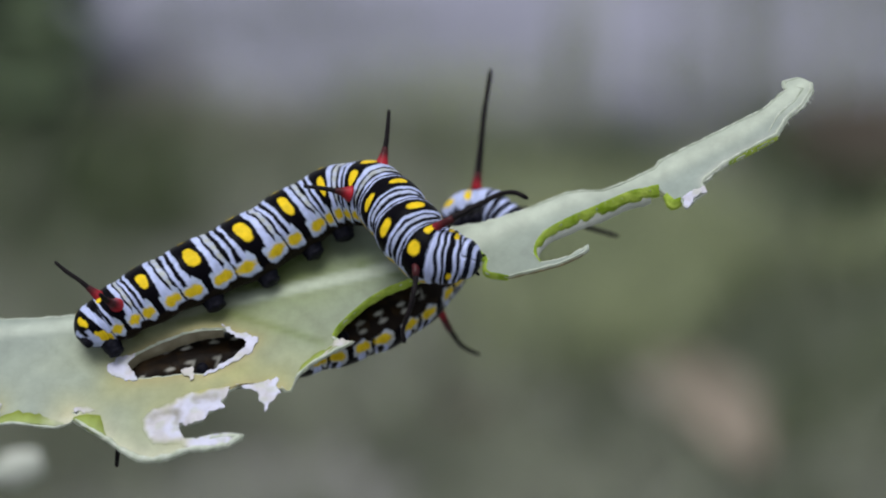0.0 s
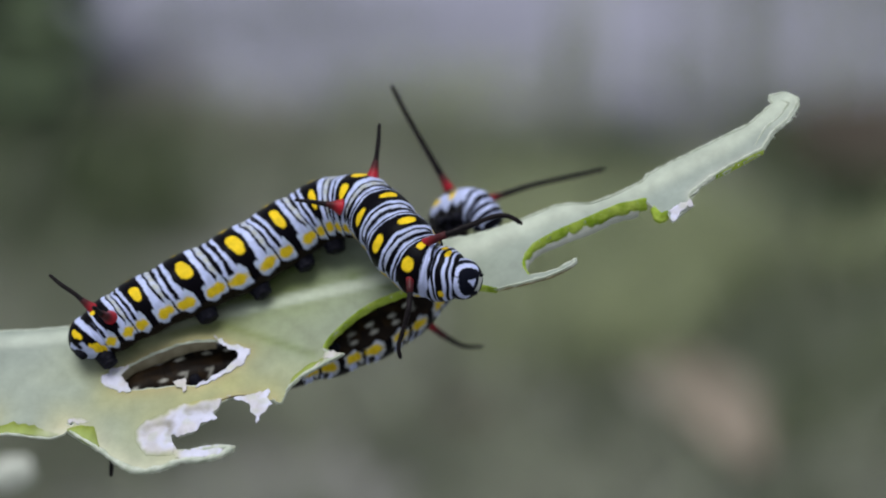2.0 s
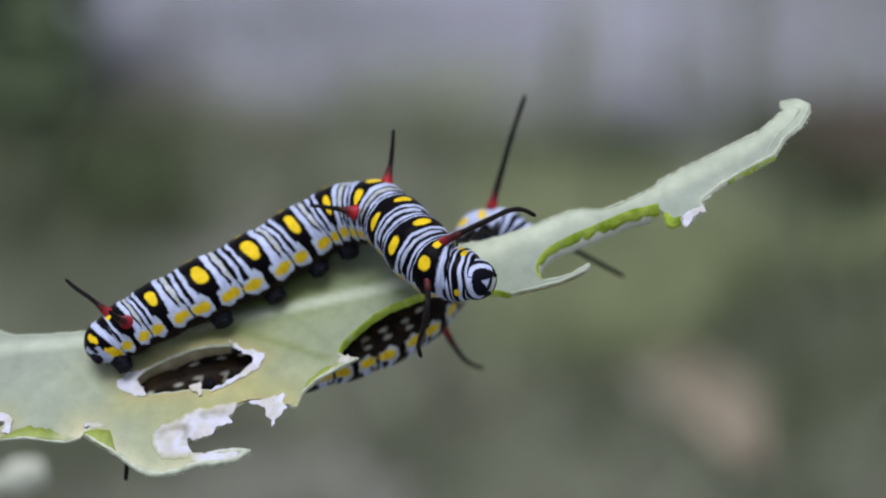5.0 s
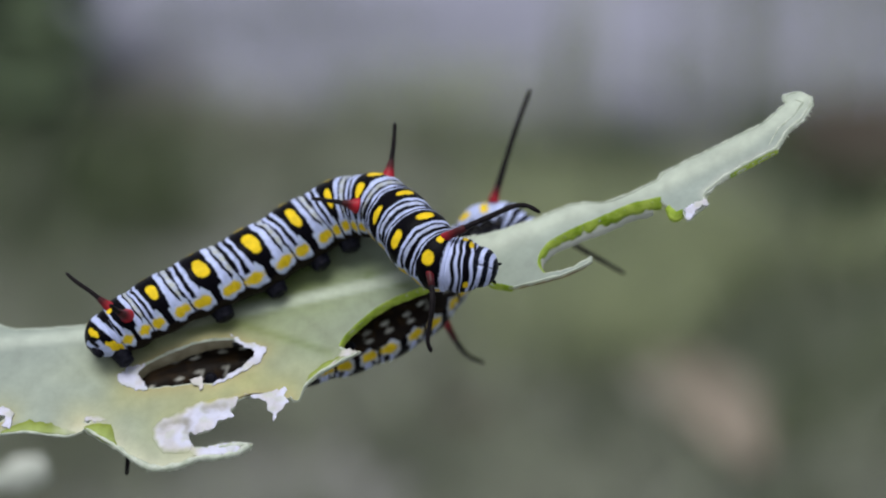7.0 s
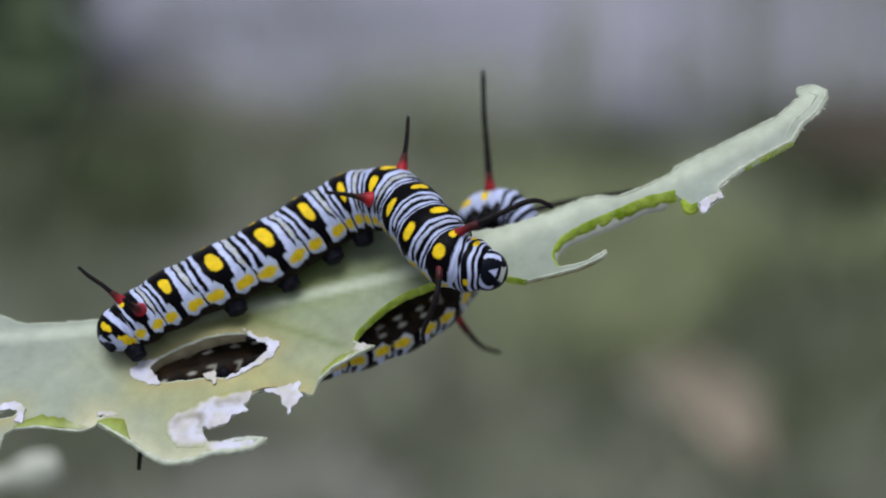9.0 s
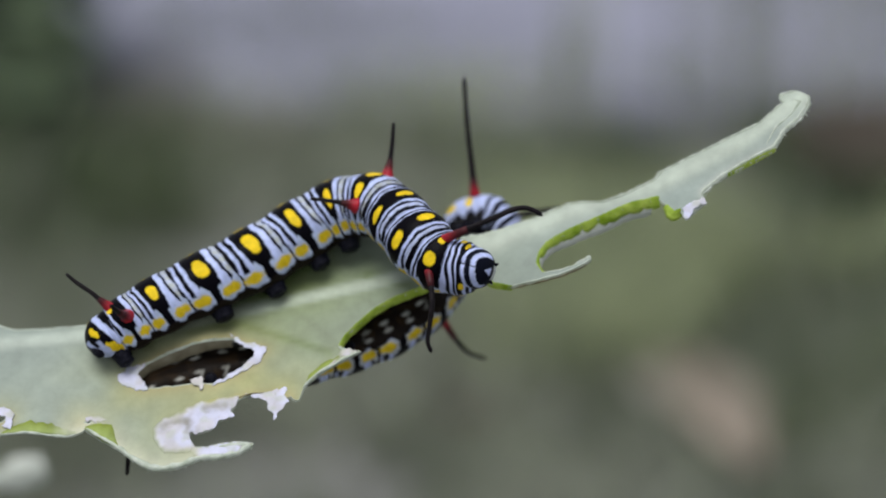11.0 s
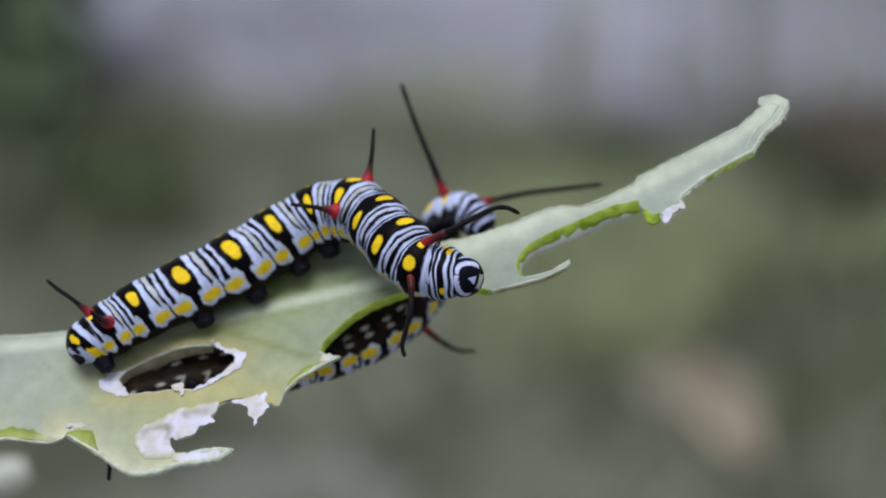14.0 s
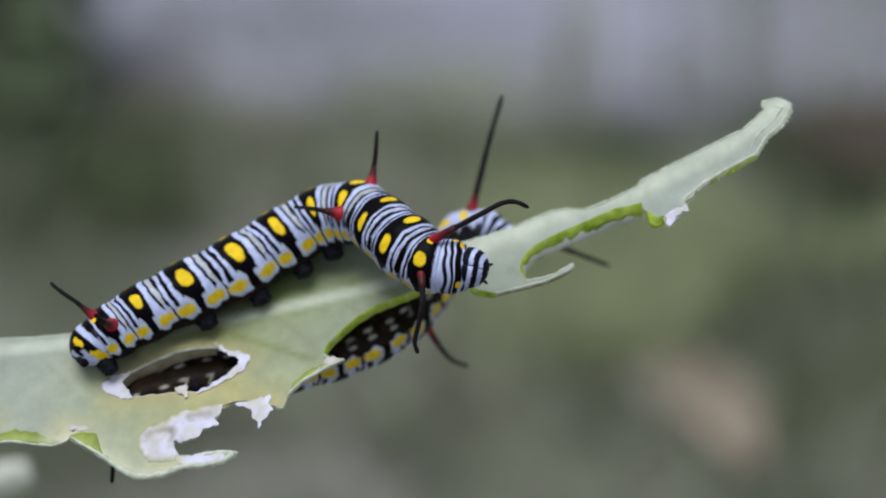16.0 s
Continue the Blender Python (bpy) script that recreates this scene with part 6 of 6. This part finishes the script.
    walk(rear_horn["b"], [
            (0, at(0, 0, 0, 0, 0, 0)), (0.5, at(0.13, 0.01, 0.09, 0, 0, 0.09)), (1, at(1.12, -1.25, 0.03, 0, 0, 14.86)), (1.2, at(1.51, -0.33, -0.06, 0, 0, 20.01)),
            (1.5, at(1.65, 0.01, -0.1, 0, 0, 21.92)), (2, at(2.22, -0.42, -0.16, 0, 0, 29.02)), (2.5, at(2.41, -0.76, -0.1, 0, 0, 34.95)),
            (3, at(2.7, -1.12, -0.08, 0, 0, 38.67)), (3.5, at(2.57, -0.73, -0.12, 0, 0, 31.66)), (3.8, at(1.69, -1.08, -0.04, 0, 0, 19.43)), (4, at(1.4, -1.2, -0.01, 0, 0, 15.36)),
            (4.5, at(0.71, 0.12, -0.04, 0, 0, -0.03)), (4.7, at(0.53, 0.98, 0, 0, 0, -10.81)), (6.8, at(0.48, 1.2, 0.01, 0, 0, -13.5)), (7, at(0.48, 1.2, 0.01, 0, 0, -13.5)), (7.2, at(0.54, 1.06, 0.01, 0, 0, -11.89)), (7.4, at(1.54, -1.29, 0.05, 0, 0, 14.85)), (7.5, at(1.69, -1.63, 0.05, 0, 0, 18.72)),
            (8, at(2.02, -1.51, 0.24, 0, 0, 20.13)), (8.5, at(0.66, -0.54, 0.1, 0, 0, 8.77)), (9, at(2.58, -1.94, 0.15, 0, 0, 25.37)),
            (9.5, at(2.24, -1.6, 0.23, 0, 0, 20.01)), (10, at(2.1, -1.72, 0.06, 0, 0, 20.28)), (12.3, at(2.08, -1.55, 0.07, 0, 0, 21.66)), (12.5, at(2.04, -1.3, 0.09, 0, 0, 23.72)), (12.6, at(2.6, -0.9, 0.1, 0, 0, 32.44)),
            (13, at(2.68, -0.85, 0.1, 0, 0, 33.63)), (13.5, at(2.29, -0.23, 0.19, 0, 0, 24.9)), (14, at(1.82, -0.05, 0.04, 0, 0, 22.77)),
            (14.5, at(2.09, -0.03, 0.13, 0, 0, 23.66)), (15, at(2.21, -1.39, 0.24, 0, 0, 22.86)), (15.5, at(1.02, -0.04, 0.11, 0, 0, -1.66)), (15.7, at(0.71, 0.17, 0.12, 0, 0, -5.58)),
            (16, at(0.6, 0.18, 0.11, 0, 0, -5.49)),
    ])
    walk(rear_horn["c"], [
            (0, at(0, 0, 0, 0, 0, 0)), (0.5, at(-0.03, 0, 0.03, 0, 0, 0.33)), (1, at(-0.54, -0.03, 0.02, 0, 0, 5.32)), (1.2, at(-1.53, -0.26, -0.01, 0, 0, 15.2)),
            (1.5, at(-1.89, -0.35, -0.02, 0, 0, 18.85)), (2, at(-2.36, -0.54, -0.03, 0, 0, 23.82)), (2.5, at(-2.52, -0.61, 0.02, 0, 0, 25.62)),
            (3, at(-2.78, -0.75, 0.04, 0, 0, 28.5)), (3.5, at(-2.35, -0.53, 0.03, 0, 0, 23.73)), (3.8, at(-1.81, -0.33, 0.04, 0, 0, 18.08)), (4, at(-1.63, -0.26, 0.04, 0, 0, 16.2)),
            (4.5, at(-1.18, -0.14, -0.03, 0, 0, 11.67)), (4.7, at(-0.25, -0.03, 0.01, 0, 0, 2.53)), (6.8, at(-0.02, 0, 0.02, 0, 0, 0.24)), (7, at(-0.02, 0, 0.02, 0, 0, 0.24)), (7.2, at(-0.06, -0, 0.02, 0, 0, 0.66)), (7.4, at(-0.77, -0.07, 0.04, 0, 0, 7.6)), (7.5, at(-0.87, -0.08, 0.04, 0, 0, 8.6)),
            (8, at(-0.69, -0.05, 0.08, 0, 0, 6.76)), (8.5, at(-0.67, -0.05, 0.05, 0, 0, 6.56)), (9, at(-0.84, -0.07, 0.06, 0, 0, 8.25)),
            (9.5, at(-0.63, -0.04, 0.09, 0, 0, 6.12)), (10, at(-0.5, -0.03, 0.03, 0, 0, 4.93)), (12.3, at(-0.76, -0.07, 0.05, 0, 0, 7.54)), (12.5, at(-1.16, -0.13, 0.08, 0, 0, 11.46)), (12.6, at(-2.25, -0.5, 0.08, 0, 0, 22.77)),
            (13, at(-2.4, -0.55, 0.08, 0, 0, 24.31)), (13.5, at(-2.21, -0.47, 0.06, 0, 0, 22.29)), (14, at(-2.11, -0.43, 0.05, 0, 0, 21.21)),
            (14.5, at(-2.18, -0.46, 0.07, 0, 0, 21.99)), (15, at(-1.7, -0.28, 0.11, 0, 0, 16.92)), (15.5, at(-0.29, -0.01, 0.07, 0, 0, 2.87)), (15.7, at(-0.34, -0.01, 0.1, 0, 0, 3.35)),
            (16, at(-0.31, -0.01, 0.09, 0, 0, 3.07)),
    ])
    for piece in (rear_seg[12], rear_head, *rear_horn_legs):
        walk(piece, [
            (0, at(0, 0, 0, 0, 0, 0)), (0.5, at(0.05, 0.04, 0.03, 0, -0.88, -0.11)), (1, at(-0.75, 0.34, -0.06, 0, -1.42, -0.18)), (1.2, at(-1.68, 0.88, -0.65, 0.23, -9.11, -1.17)),
            (1.5, at(-2.03, 1.08, -0.87, 0.32, -11.95, -1.53)), (2, at(-2.26, 1.17, -1.12, 0.46, -14.36, -1.85)), (2.5, at(-2.77, 1.18, -1.19, 0.53, -15.43, -2)),
            (3, at(-3, 1.06, -1.47, 0.79, -18.62, -2.46)), (3.5, at(-2.23, 1.04, -1.07, 0.42, -13.77, -1.77)), (3.8, at(-0.51, 0.52, -0.4, 0.11, -5.3, -0.68)), (4, at(0.06, 0.34, -0.18, 0.01, -2.48, -0.31)),
            (4.5, at(0.64, 0.18, -0.05, 0, -0.49, -0.06)), (4.7, at(1.44, -0.14, 0.13, 0.02, 3.1, 0.39)), (6.8, at(1.64, -0.22, 0.18, 0.03, 4, 0.5)), (7, at(1.64, -0.22, 0.18, 0.03, 4, 0.5)), (7.2, at(1.53, -0.19, 0.17, 0.03, 3.68, 0.46)), (7.4, at(-0.37, 0.24, -0.07, 0.01, -1.62, -0.2)), (7.5, at(-0.64, 0.3, -0.1, 0.01, -2.39, -0.3)),
            (8, at(-0.46, 0.49, 0.07, 0.01, -2.3, -0.29)), (8.5, at(-0.18, 0.37, -0.08, 0.02, -2.83, -0.35)), (9, at(-0.48, 0.49, -0.12, 0.04, -4.14, -0.52)),
            (9.5, at(-0.34, 0.47, -0.05, 0.04, -4.13, -0.52)), (10, at(-0.46, 0.39, -0.18, 0.04, -4.1, -0.51)), (12.3, at(-0.86, 0.5, -0.31, 0.09, -5.9, -0.74)), (12.5, at(-1.45, 0.66, -0.5, 0.16, -8.61, -1.09)), (12.6, at(-2.29, 0.99, -0.98, 0.49, -14.73, -1.91)),
            (13, at(-2.41, 1.04, -1.05, 0.54, -15.56, -2.02)), (13.5, at(-1.75, 1.07, -0.65, 0.32, -12.04, -1.54)), (14, at(-1.97, 1.11, -0.71, 0.28, -11.16, -1.42)),
            (14.5, at(-1.85, 1.2, -0.73, 0.33, -12.16, -1.56)), (15, at(-0.78, 0.97, -0.27, 0.12, -7.42, -0.94)), (15.5, at(1.2, -0.14, 0.13, 0, 1.08, 0.14)), (15.7, at(1.42, -0.33, 0.22, 0.02, 3.31, 0.42)),
            (16, at(1.3, -0.32, 0.21, 0.02, 3.25, 0.41)),
        ])



motions()
